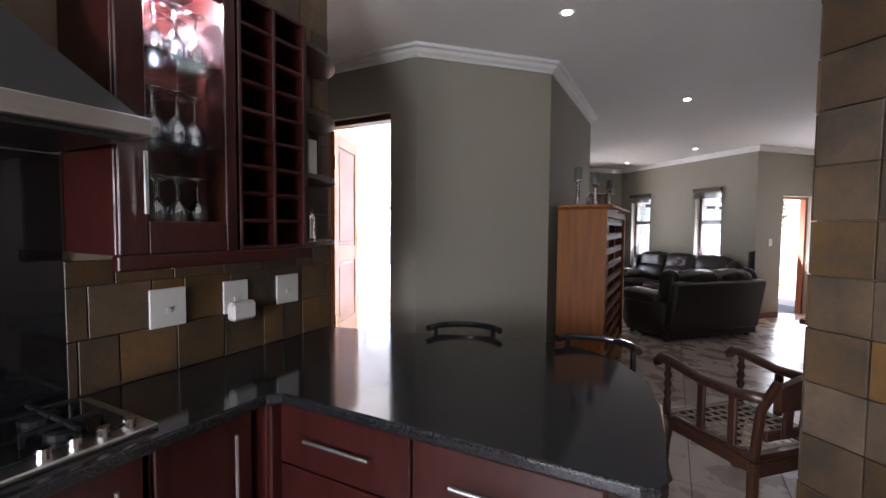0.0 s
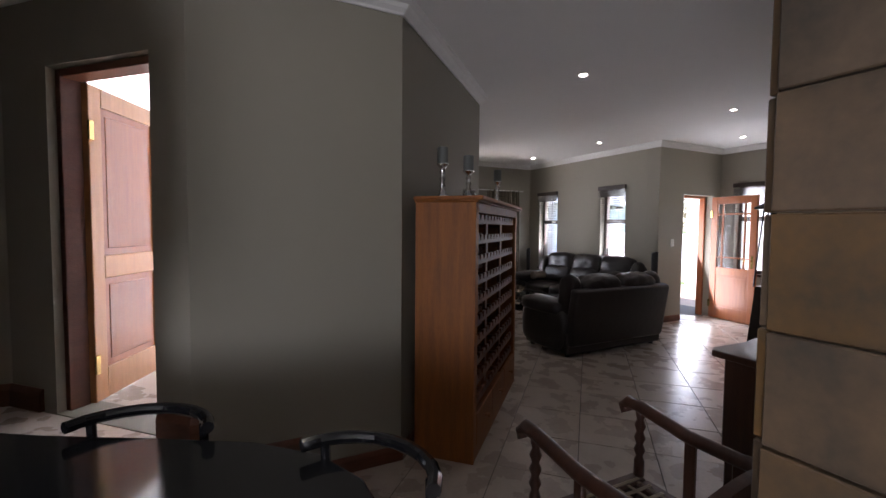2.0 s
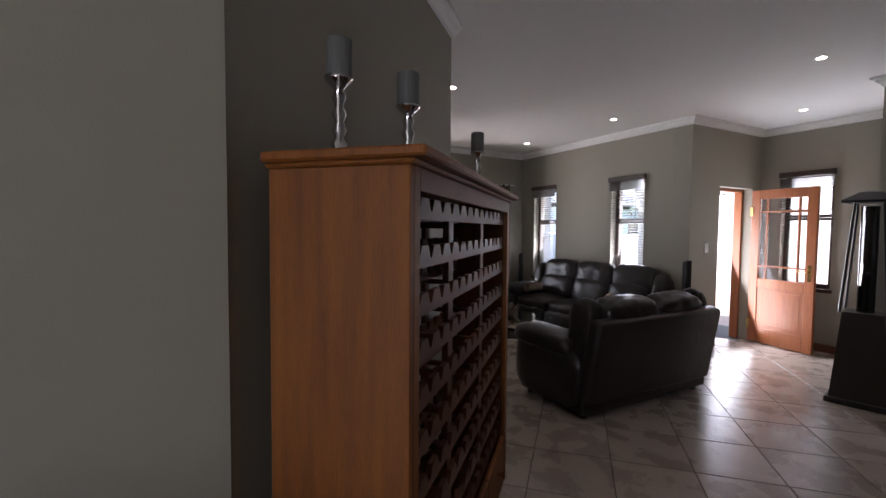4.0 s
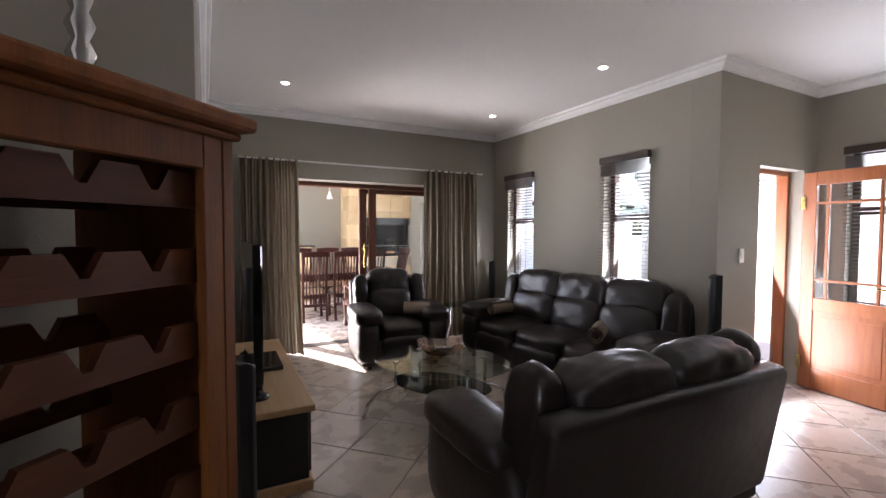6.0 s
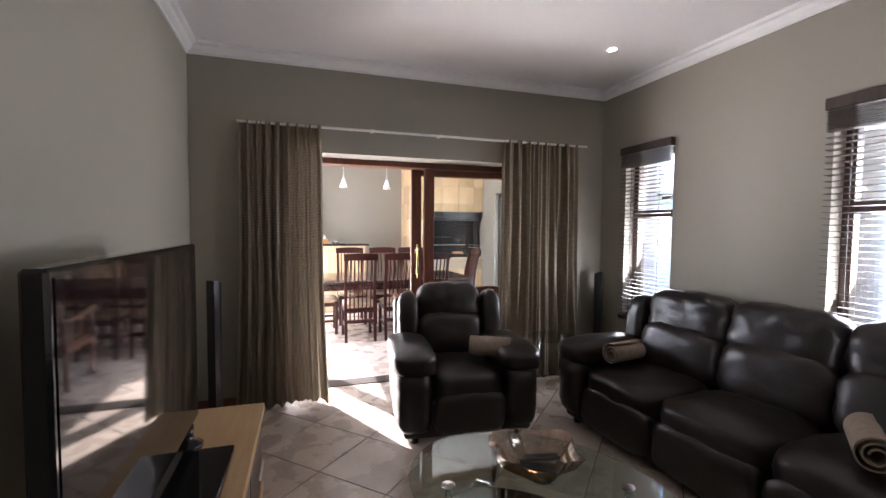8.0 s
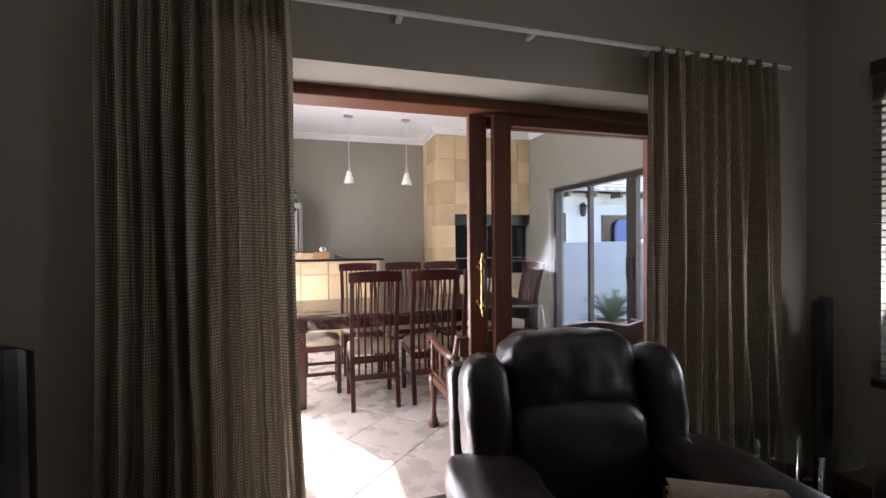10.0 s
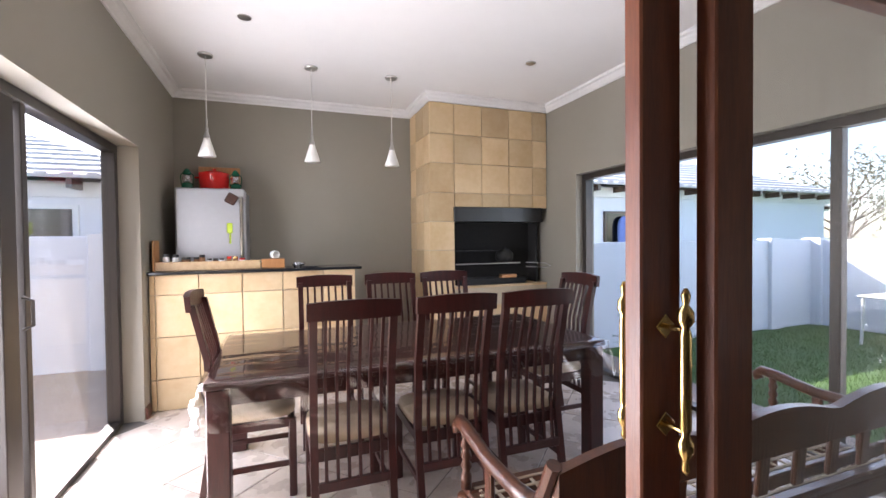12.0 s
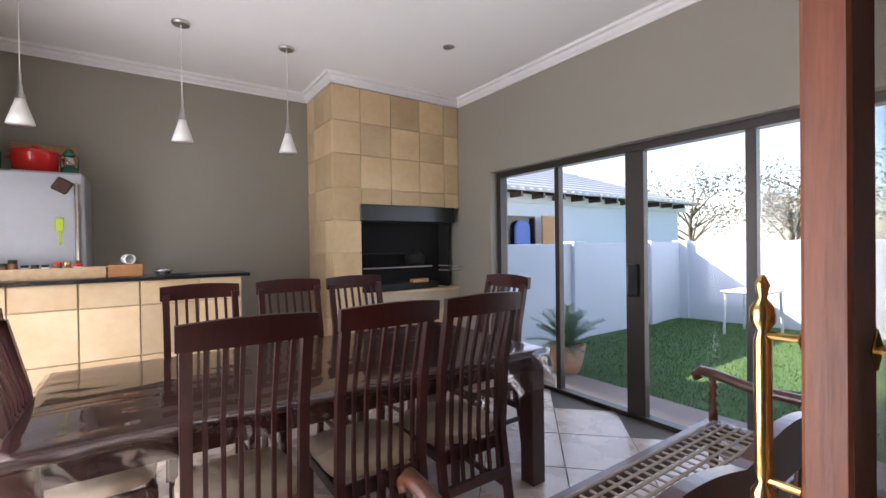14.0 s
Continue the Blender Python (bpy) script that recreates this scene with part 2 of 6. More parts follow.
M_TERRA = material("terracotta", (0.62, 0.34, 0.22), 0.8, color2=(0.5, 0.27, 0.17), scale=6)
M_CLOTH = material("blue_hanging_cloth", (0.16, 0.22, 0.5), 0.9, scale=10)
M_BOWL = clear("amber_glass_bowl", (0.72, 0.52, 0.36), 0.25, 0.03)
M_SCREEN = material("tv_screen", (0.006, 0.006, 0.007), 0.05, scale=3)


# ---- mesh helpers ----
def finish(name, bm, mat, parent=None, label="", smooth=False):
    me = bpy.data.meshes.new(name)
    bm.normal_update()
    bm.to_mesh(me)
    bm.free()
    for m in (mat if isinstance(mat, (list, tuple)) else [mat]):
        me.materials.append(m)
    if smooth:
        me.shade_smooth()
    ob = new(name, me)
    if parent:
        ob.parent = parent
    if label:
        ob["label"] = label
    return ob


def part(name, bm, mat, parent, label="", smooth=False):
    return finish(name, bm, mat, parent, label, smooth)


def thing(name, m, label, category, group="", kind=""):
    e = new(name)
    e.empty_display_size = 0.1
    e.matrix_world = m
    return tagged(e, label, category, group, kind)


def solo(name, bm, mat, label, category, m=None, group="", kind="", smooth=False):
    ob = finish(name, bm, mat, None, "", smooth)
    if m:
        ob.matrix_world = m
    return tagged(ob, label, category, group, kind)


def add_box(bm, x0, x1, y0, y1, z0, z1, bevel=0.0, seg=1, m=None):
    r = bmesh.ops.create_cube(bm, size=1)
    vs = r["verts"]
    for v in vs:
        v.co = Vector(((x0 + x1) / 2 + v.co.x * (x1 - x0), (y0 + y1) / 2 + v.co.y * (y1 - y0), (z0 + z1) / 2 + v.co.z * (z1 - z0)))
    if bevel:
        es = {e for v in vs for e in v.link_edges}
        r2 = bmesh.ops.bevel(bm, geom=list(es), offset=bevel, segments=seg, profile=0.5, affect="EDGES", clamp_overlap=True)
        vs = list({v for f in r2["faces"] for v in f.verts} | {v for v in vs if v.is_valid})
    if m:
        bmesh.ops.transform(bm, matrix=m, verts=[v for v in vs if v.is_valid])
    return bm


def box(x0, x1, y0, y1, z0, z1, bevel=0.004, seg=1):
    return add_box(bmesh.new(), x0, x1, y0, y1, z0, z1, bevel, seg)


def add_lathe(bm, prof, n=16, m=None):
    """prof: (radius, height) pairs from foot to top, round z."""
    rings = []
    for r, z in prof:
        rings.append([bm.verts.new((r * math.cos(2 * math.pi * k / n), r * math.sin(2 * math.pi * k / n), z)) for k in range(n)])
    for a, b in zip(rings, rings[1:]):
        for k in range(n):
            bm.faces.new((a[k], a[(k + 1) % n], b[(k + 1) % n], b[k]))
    if prof[0][0] > 1e-4:
        bm.faces.new(rings[0][::-1])
    if prof[-1][0] > 1e-4:
        bm.faces.new(rings[-1])
    if m:
        bmesh.ops.transform(bm, matrix=m, verts=[v for r in rings for v in r])
    return bm


def lathe(prof, n=16, m=None):
    return add_lathe(bmesh.new(), prof, n, m)


def add_tube(bm, pts, r, n=8, taper=None):
    pts = [Vector(p) for p in pts]
    rings = []
    for i, p in enumerate(pts):
        d = (pts[min(i + 1, len(pts) - 1)] - pts[max(i - 1, 0)]).normalized()
        a = d.orthogonal().normalized() if i == 0 else (ref - d * ref.dot(d)).normalized()
        ref, b = a, d.cross(a)
        rr = r if taper is None else r + (taper - r) * i / (len(pts) - 1)
        rings.append([bm.verts.new(p + (a * math.cos(2 * math.pi * k / n) + b * math.sin(2 * math.pi * k / n)) * rr) for k in range(n)])
    for a, b in zip(rings, rings[1:]):
        for k in range(n):
            bm.faces.new((a[k], a[(k + 1) % n], b[(k + 1) % n], b[k]))
    bm.faces.new(rings[0][::-1])
    bm.faces.new(rings[-1])
    return bm


def tube(pts, r, n=8, taper=None):
    return add_tube(bmesh.new(), pts, r, n, taper)


def prism(outline, z0, z1, bevel=0.0, seg=2):
    bm = bmesh.new()
    f = bm.faces.new([bm.verts.new((x, y, z0)) for x, y in outline])
    r = bmesh.ops.extrude_face_region(bm, geom=[f])
    for v in r["geom"]:
        if isinstance(v, bmesh.types.BMVert):
            v.co.z = z1
    bmesh.ops.recalc_face_normals(bm, faces=bm.faces)
    if bevel:
        es = [e for e in bm.edges if abs(e.verts[0].co.z - e.verts[1].co.z) < 1e-6]
        bmesh.ops.bevel(bm, geom=es, offset=bevel, segments=seg, profile=0.5, affect="EDGES")
    return bm


def cushion(sx, sy, sz, puff=0.25, n=8, seed=0, wrinkle=0.006):
    """A stuffed pad: rounded block, fuller in the middle, slightly creased; centre of the base at the origin."""
    bm = bmesh.new()
    bmesh.ops.create_cube(bm, size=2)
    bmesh.ops.subdivide_edges(bm, edges=bm.edges[:], cuts=n, use_grid_fill=True)
    for v in bm.verts:
        p = v.co.copy()
        q = Vector([math.copysign(abs(c) ** 1.0, c) for c in p])
        e = 4.5
        norm = (abs(q.x) ** e + abs(q.y) ** e + abs(q.z) ** e) ** (1 / e)
        s = q / max(norm, 1e-6)
        k = 1 + puff * 0.5 * (1 - min(1, abs(p.x)) ** 2) * (1 - min(1, abs(p.y)) ** 2) * (1 if abs(p.z) > 0.9 else 0.3)
        nz = noise.noise(Vector((s.x * sx * 7 + seed * 9.1, s.y * sy * 7, s.z * sz * 7 + seed))) * wrinkle
        nz += abs(noise.noise(Vector((s.x * sx * 16 + seed, s.y * sy * 9, s.z * sz * 16)))) * -wrinkle * 0.8
        v.co = Vector((s.x * sx / 2, s.y * sy / 2, s.z * sz / 2 * k)) + s * nz
        v.co.z += sz / 2
    return bm


def moved(bm, m):
    bmesh.ops.transform(bm, matrix=m, verts=bm.verts[:])
    return bm


# ---- the large structure ----
def wall(name, p0, p1, thick, z0, z1, openings=(), mat=None, label="painted plaster wall in warm taupe"):
    """From p0 to p1; the face seen stands on that line, and the thickness lies to its left. Openings: (s0, s1, z0, z1)."""
    a, b = Vector(p0), Vector(p1)
    length, ang = (b - a).length, math.degrees(math.atan2(b.y - a.y, b.x - a.x))
    y0, y1 = min(0, thick), max(0, thick)
    bm = bmesh.new()
    s = 0.0
    for s0, s1, oz0, oz1 in sorted(openings):
        if s0 > s:
            add_box(bm, s, s0, y0, y1, z0, z1)
        if oz0 > z0:
            add_box(bm, s0, s1, y0, y1, z0, oz0)
        if oz1 < z1:
            add_box(bm, s0, s1, y0, y1, oz1, z1)
        s = s1
    add_box(bm, s, length, y0, y1, z0, z1)
    return solo(name, bm, mat or M_WALL, label, "wall", pose(a.x, a.y, 0, 0, 0, ang), kind="structure")


def run(name, pts, profile, mat, label, category, closed=False):
    """Sweeps an (out, z) profile along a polyline of the plan; out is to the right of the way walked."""
    P = [Vector(p) for p in pts]
    bm = bmesh.new()
    rings = []
    for i, p in enumerate(P):
        d0 = (P[i] - P[i - 1]).normalized() if i else None
        d1 = (P[i + 1] - P[i]).normalized() if i + 1 < len(P) else None
        d0, d1 = d0 or d1, d1 or d0
        n0, n1 = Vector((d0.y, -d0.x)), Vector((d1.y, -d1.x))
        mid = (n0 + n1).normalized()
        mid = mid / max(0.3, mid.dot(n0))
        rings.append([bm.verts.new((p.x + mid.x * o, p.y + mid.y * o, z)) for o, z in profile])
    for a, b in zip(rings, rings[1:]):
        for k in range(len(profile)):
            k2 = (k + 1) % len(profile)
            bm.faces.new((a[k], b[k], b[k2], a[k2]))
    bm.faces.new(rings[0])
    bm.faces.new(rings[-1][::-1])
    bmesh.ops.recalc_face_normals(bm, faces=bm.faces)
    return solo(name, bm, mat, label, category, kind="structure")


H, HD = 2.87, 3.02
CORN = [(0, 0), (0, -0.085), (0.012, -0.085), (0.016, -0.07), (0.04, -0.052), (0.052, -0.03), (0.075, -0.022), (0.08, 0)]
SKIRTP = [(0, 0.0), (0.018, 0.0), (0.018, 0.07), (0.012, 0.085), (0.006, 0.095), (0, 0.095)]


def cornice(pts, z):
    return run("cornice", pts, [(o, z + dz) for o, dz in CORN], M_CORNICE, "white moulded plaster ceiling cornice", "cornice")


def skirting(pts, z=0.0, tall=1.0):
    return run("baseboard", pts, [(o * tall, z + dz * tall) for o, dz in SKIRTP], M_SKIRT, "dark red wooden skirting board", "baseboard")


# living side
wall("wall_living_west", (3.19, 4.35), (3.10, 8.235), 0.2, 0, H)
wall("wall_rack", (1.765, 2.925), (3.19, 4.35), 0.2, 0, H)
wall("wall_kitchen_north", (0.607, 2.923), (1.767, 2.923), 0.2, 0, H)
wall("wall_kitchen_door", (-0.43, 3.96), (0.607, 2.923), 0.22, 0, H, [(0.41, 1.22, 0.36, 2.40)])
wall("wall_kitchen_northwest", (-2.6, 3.96), (-0.43, 3.96), 0.2, 0, H)
wall("wall_living_north", (3.10, 8.235), (6.88, 8.235), 0.46, 0, HD, [(0.62, 3.16, 0, 2.10)])
wall("wall_dining_southwest", (1.6, 8.255), (3.10, 8.255), 0.44, 0, HD)
# white instead of taupe, so this shaded stretch past window_1 looks lit
wall("wall_dining_southeast", (6.88, 8.255), (7.6, 8.255), 0.44, 0, HD, mat=M_OUTWALL, label="plastered outer wall by the patio, whitened to look lit")
wall("wall_living_east", (6.88, 8.235), (6.88, 5.226), 0.24, 0, HD, [(0.345, 0.91, 0.66, 2.2), (2.06, 2.61, 0.66, 2.2)])
wall("wall_entry_north", (6.88, 4.985), (8.45, 4.985), 0.24, 0, H, [(0.60, 1.36, 0, 2.07)])
wall("wall_entry_east", (8.45, 5.0), (8.45, 3.33), 0.24, 0, H, [(0.27, 0.82, 0.78, 2.22)])
wall("wall_niche", (7.0, 3.13), (8.9, 3.13), 0.2, 0, H, [(0.42, 0.91, 0.73, 2.24)])
solo("wall_niche_band", box(7.42, 7.91, 3.13, 3.33, 1.31, 1.655, 0), M_WALL, "painted plaster wall in warm taupe", "wall", kind="structure")
wall("wall_hall_east", (8.7, 3.13), (8.7, -2.9), 0.2, 0, H)
wall("wall_kitchen_south", (8.7, -2.7), (-2.6, -2.7), 0.2, 0, H)
wall("wall_kitchen_west", (-2.6, -2.9), (-2.6, 4.16), 0.2, 0, H, [(0.3, 1.7, 1.0, 2.2)])
wall("wall_backsplash", (-2.2, 0.02), (-0.1, 2.12), 0.14, 0, H, mat=M_SLATEJOINT, label="kitchen wall clad in rust coloured slate")
wall("wall_pillar", (1.62, -1.6), (1.62, 0.77), -0.3, 0, H, mat=M_SLATEJOINT, label="thick pier wall clad in rust coloured slate tiles")
# passage behind the kitchen door
wall("wall_passage_west", (-1.4, 4.16), (-1.4, 8.26), 0.2, 0, H, [(0.5, 1.5, 0.8, 2.1), (1.8, 3.2, 0.9, 2.3)], M_OUTWALL, "white plastered wall of the passage")
wall("wall_passage_north", (-1.4, 6.2), (1.7, 6.2), 0.2, 0, H, [(0.9, 1.55, 0.85, 2.25), (2.0, 2.7, 0.85, 2.25)], M_OUTWALL, "white plastered wall of the passage")
# dining side
wall("wall_dining_west", (3.28, 8.62), (3.28, 13.24), 0.24, 0, HD, [(0.5, 3.40, 0, 2.17)])
wall("wall_dining_north", (3.04, 13.24), (7.6, 13.24), 0.24, 0, HD)
wall("wall_dining_east", (7.365, 13.24), (7.365, 8.30), 0.24, 0, HD, [(1.30, 4.3, 0, 2.12)])


def slab(name, x0, x1, y0, y1, z0, z1, mat, label, category, cut=None):
    return solo(name, box(x0, x1, y0, y1, z0, z1, 0), mat, label, category, kind="structure")


slab("ceiling", -2.8, 8.9, -2.9, 8.235, H, H + 0.15, M_WHITE, "smooth white painted ceiling", "ceiling")
slab("ceiling_dining", 3.04, 7.6, 8.66, 13.5, HD, HD + 0.15, M_WHITE, "smooth white painted dining room ceiling", "ceiling")
slab("floor_base", -2.8, 8.9, -2.9, 8.63, -0.12, -0.004, M_GROUT, "grey grouted floor bed", "floor")
slab("floor_base_dining", 3.04, 7.6, 8.63, 13.5, -0.12, -0.004, M_GROUT, "grey grouted dining room floor bed", "floor")

cornice([(-2.6, 3.96), (-0.43, 3.96), (0.607, 2.923), (1.767, 2.923), (3.19, 4.35), (3.10, 8.235), (6.88, 8.235), (6.88, 4.985), (8.45, 4.985), (8.45, 3.33), (7.0, 3.33), (7.0, 3.13), (8.7, 3.13), (8.7, 0.0)], H)
cornice([(3.28, 8.63), (3.28, 13.24), (5.86, 13.24), (5.86, 12.49), (7.365, 12.49), (7.365, 8.63)], HD)
skirting([(1.16, 2.923), (1.767, 2.923), (3.19, 4.35), (3.10, 8.235), (3.70, 8.235)])
skirting([(0.447, 3.083), (0.607, 2.923), (0.64, 2.923)], 0.36, 1.45)
skirting([(0.642, 2.923), (1.158, 2.923)], 0.18)
skirting([(-2.0, 3.96), (-0.43, 3.96), (-0.22, 3.75)], 0.36, 1.45)
skirting([(6.30, 8.235), (6.88, 8.235), (6.88, 4.985), (7.46, 4.985)])
skirting([(8.26, 4.985), (8.45, 4.985), (8.45, 3.33), (7.0, 3.33), (7.0, 3.13), (8.7, 3.13)])
skirting([(3.28, 12.04), (3.28, 12.16)])
# two steps up to the passage door
solo("landing", box(-2.4, 0.62, 2.5, 2.919, 0.0, 0.36, 0.006), M_TILE, "raised tiled landing before the passage door", "step", kind="structure")
solo("landing_rear", box(-2.4, -0.44, 2.923, 3.955, 0.0, 0.355, 0.006), M_TILE, "raised tiled landing before the passage door", "step", kind="structure")
solo("landing_corner", prism([(-0.44, 2.921), (0.60, 2.921), (-0.44, 3.955)], 0, 0.358, 0), M_TILE, "raised tiled landing before the passage door", "step", kind="structure")
solo("step", box(0.62, 1.15, 2.5, 2.919, 0.0, 0.18, 0.006), M_TILE, "tiled step up to the landing", "step", kind="structure")
solo("floor_passage", prism([(-1.38, 4.17), (-0.43, 3.97), (0.607, 2.935), (1.7, 3.2), (1.7, 6.19), (-1.38, 6.19)], 0.30, 0.355, 0), M_TILE, "pale tiled passage floor", "floor", kind="structure")
wall("wall_passage_east", (1.7, 6.2), (1.7, 3.2), 0.2, 0, H, mat=M_OUTWALL, label="white plastered wall of the passage")

# ---- outdoors ----
GZ = -0.10
bm = bmesh.new()
add_box(bm, -300, 400, -300, 400, GZ - 0.3, GZ)
solo("ground", bm, M_GRASS, "green garden lawn reaching the horizon", "lawn", kind="structure")
slab("pavement", 7.62, 8.15, 8.0, 13.4, GZ, GZ + 0.06, M_PAVE, "clay brick paving beside the glass doors", "paving")
slab("pavement_yard", -4.0, 3.02, 8.7, 16.0, GZ, GZ + 0.06, M_PAVE, "sunlit paved yard outside the dining room", "paving")
slab("pavement_entry", 6.0, 14, 5.24, 8.2, GZ, GZ + 0.06, M_PAVE, "sunlit paved entrance patio", "paving")


def garden_wall(name, p0, p1, h, label):
    a, b = Vector(p0), Vector(p1)
    L = (b - a).length
    t = thing(name, pose(a.x, a.y, GZ, 0, 0, math.degrees(math.atan2(b.y - a.y, b.x - a.x))), label, "garden wall", kind="structure")
    part("panel", box(0, L, 0, 0.12, 0, h, 0.01), M_OUTWALL, t)
    k = 0.0
    while k <= L:
        part("pier", box(k - 0.14, k + 0.14, -0.06, 0.18, 0, h + 0.03, 0.01), M_OUTWALL, t)
        k += 2.1
    return t


garden_wall("garden_wall_north", (7.7, 12.75), (12.9, 12.75), 1.46, "tall white plastered garden wall in shade")
garden_wall("garden_wall_east", (12.9, 12.75), (13.9, 3.0), 1.46, "tall white plastered garden wall with piers")
garden_wall("garden_wall_yard", (-6.0, 14.05), (2.95, 14.05), 1.60, "white plastered yard wall in shade")


def house(name, x0, x1, y0, y1, h, ridge, label, tiles=True):
    """A bungalow with an overhanging hipped roof of tile courses and exposed rafter ends."""
    t = thing(name, pose(0, 0, GZ), label, "house")
    bm = bmesh.new()
    add_box(bm, x0, x1, y0, y1, 0, h)
    part("wall", bm, M_OUTWALL, t)
    ov = 0.45
    X0, X1, Y0, Y1 = x0 - ov, x1 + ov, y0 - ov, y1 + ov
    half = min(X1 - X0, Y1 - Y0) / 2
    n = 14
    bm = bmesh.new()
    rise = ridge - h
    for k in range(n):
        a, b = half * k / n, half * (k + 1) / n + 0.04
        za, zb = h + rise * k / n, h + rise * (k + 1) / n
        rect = lambda i, z: [(X0 + i, Y0 + i, z), (X1 - i, Y0 + i, z), (X1 - i, Y1 - i, z), (X0 + i, Y1 - i, z)]
        lo = [bm.verts.new(p) for p in rect(a, za + 0.05)]
        hi = [bm.verts.new(p) for p in rect(min(b, half - 0.001), zb + 0.02)]
        lip = [bm.verts.new(p) for p in rect(a, za)]
        for q in range(4):
            bm.faces.new((lo[q], lo[(q + 1) % 4], hi[(q + 1) % 4], hi[q]))
            bm.faces.new((lip[q], lip[(q + 1) % 4], lo[(q + 1) % 4], lo[q]))
    roof = part("roof", bm, M_ROOF, t, "grey concrete tile roof")
    x = X0 + 0.1
    while x < X1:
        part("eave_tile", box(x, x + 0.15, Y0 - 0.01, Y0 + 0.02, h + 0.03, h + 0.075, 0), M_ROOF, t)
        x += 0.3
    x = x0
    while x < x1:
        part("rafter", box(x, x + 0.07, Y0 + 0.02, y0, h - 0.14, h - 0.01, 0), M_DARKWOOD, t)
        x += 0.75
    part("fascia", box(X0, X1, y0 - 0.05, y0, h - 0.24, h - 0.02, 0), M_CORNICE, t)
    return t


h1 = house("neighbour_house", 7.9, 19.6, 16.2, 24.0, 2.72, 4.5, "single storey house with pale walls and tiled roof")
win = part("window", box(11.4, 12.5, 16.14, 16.2, 0.95, 2.15, 0), M_DARKWOOD, h1, "dark open window with hanging clothes")
part("pane", box(11.46, 12.44, 16.135, 16.14, 1.0, 2.1, 0), M_BLACKGLOSS, win)
part("shutter", box(12.5, 12.95, 15.9, 15.95, 0.95, 2.15, 0.01), M_DOORLIGHT, win)
part("clothes", moved(cushion(0.5, 0.1, 0.8, 0.2, 4), pose(11.95, 16.05, 1.2)), M_CLOTH, win)
w_b = part("window", box(9.3, 10.4, 16.14, 16.2, 1.0, 2.3, 0), M_CORNICE, h1)
part("pane", box(9.4, 10.3, 16.13, 16.14, 1.1, 2.2, 0), M_BLACKGLOSS, w_b)
wl = part("wall_lantern", lathe([(0.03, 0), (0.07, 0.05), (0.09, 0.25), (0.11, 0.27), (0.02, 0.36)], 8, pose(10.75, 16.05, 2.1)), M_BLACK, h1)
h2 = house("yard_house", -9.0, 2.4, 16.0, 25.0, 2.45, 4.3, "neighbouring house with tiled roof over the yard wall")
for x in (-1.6, 0.2):
    yw = part("window", box(x, x + 1.3, 15.95, 16.0, 1.0, 2.1, 0), M_CORNICE, h2)
    part("pane", box(x + 0.07, x + 1.23, 15.94, 15.95, 1.07, 2.03, 0), M_BLACKGLOSS, yw)
h3 = house("far_house", 24, 34, 24.0, 32.0, 3.2, 5.4, "far house with a tiled roof behind trees")
part("window", box(26, 27.5, 23.9, 24.0, 1.2, 2.4, 0), M_BLACKGLOSS, h3)
part("window", box(29, 30.5, 23.9, 24.0, 1.2, 2.4, 0), M_BLACKGLOSS, h3)


def tree(x, y, h, spread, seed, label):
    rng = random.Random(seed)
    t = thing("tree", pose(x, y, GZ), label, "tree")
    bm = bmesh.new()
    add_tube(bm, [(0, 0, 0), (0.08, 0.03, h * 0.25), (0, 0.1, h * 0.5), (0.1, 0, h * 0.8)], 0.16, 8, 0.05)
    tips = []
    for k in range(13):
        a = rng.uniform(0, 6.28)
        z0 = h * rng.uniform(0.3, 0.7)
        r = spread * rng.uniform(0.5, 1)
        tip = Vector((r * math.cos(a), r * math.sin(a), min(h, z0 + rng.uniform(0.2, 0.45) * h)))
        add_tube(bm, [(0, 0, z0), tip * 0.5 + Vector((0, 0, z0 * 0.55)), tip], 0.06, 5, 0.015)
        tips.append(tip)
    part("trunk", bm, M_BARK, t)
    bm = bmesh.new()
    for k in range(2600):
        c = rng.choice(tips)
        p = c + Vector((rng.gauss(0, 1), rng.gauss(0, 1), rng.gauss(0, 0.8))) * spread * 0.24
        s = rng.uniform(0.05, 0.11)
        d, e = Vector((rng.gauss(0, 1), rng.gauss(0, 1), rng.gauss(0, 1))).normalized(), Vector((rng.gauss(0, 1), rng.gauss(0, 1), rng.gauss(0, 1))).normalized()
        bm.faces.new([bm.verts.new(p + v * s) for v in (d, e * 0.5, -d, -e * 0.5)])
    part("crown", bm, M_TREELEAF, t)
    return t


tree(27.5, 19.5, 4.2, 2.2, 3, "sparse winter tree with dry foliage")
tree(30.0, 15.0, 4.6, 2.6, 5, "sparse winter tree behind the garden wall")
tree(24.0, 14.2, 3.0, 1.6, 8, "small leafy tree behind the garden wall")

# patio column outside the living room window
col = thing("patio_column", pose(8.6, 6.9, GZ), "white moulded patio column outside the window", "column")
part("shaft", lathe([(0.17, 0), (0.17, 0.12), (0.13, 0.16), (0.115, 2.1), (0.13, 2.15)], 20), M_OUTWALL, col, smooth=False)
part("capital", lathe([(0.13, 2.15), (0.19, 2.22), (0.19, 2.28), (0.24, 2.34), (0.24, 2.42)], 20), M_OUTWALL, col)
slab("patio_roof", 7.13, 9.2, 5.25, 7.0, 2.42, 2.6, M_OUTWALL, "white plastered patio roof", "roof")
slab("backdrop_patio_wall", 12.0, 12.2, 3.2, 8.0, GZ, 2.3, M_OUTWALL, "sunlit white boundary wall past the patio", "wall")


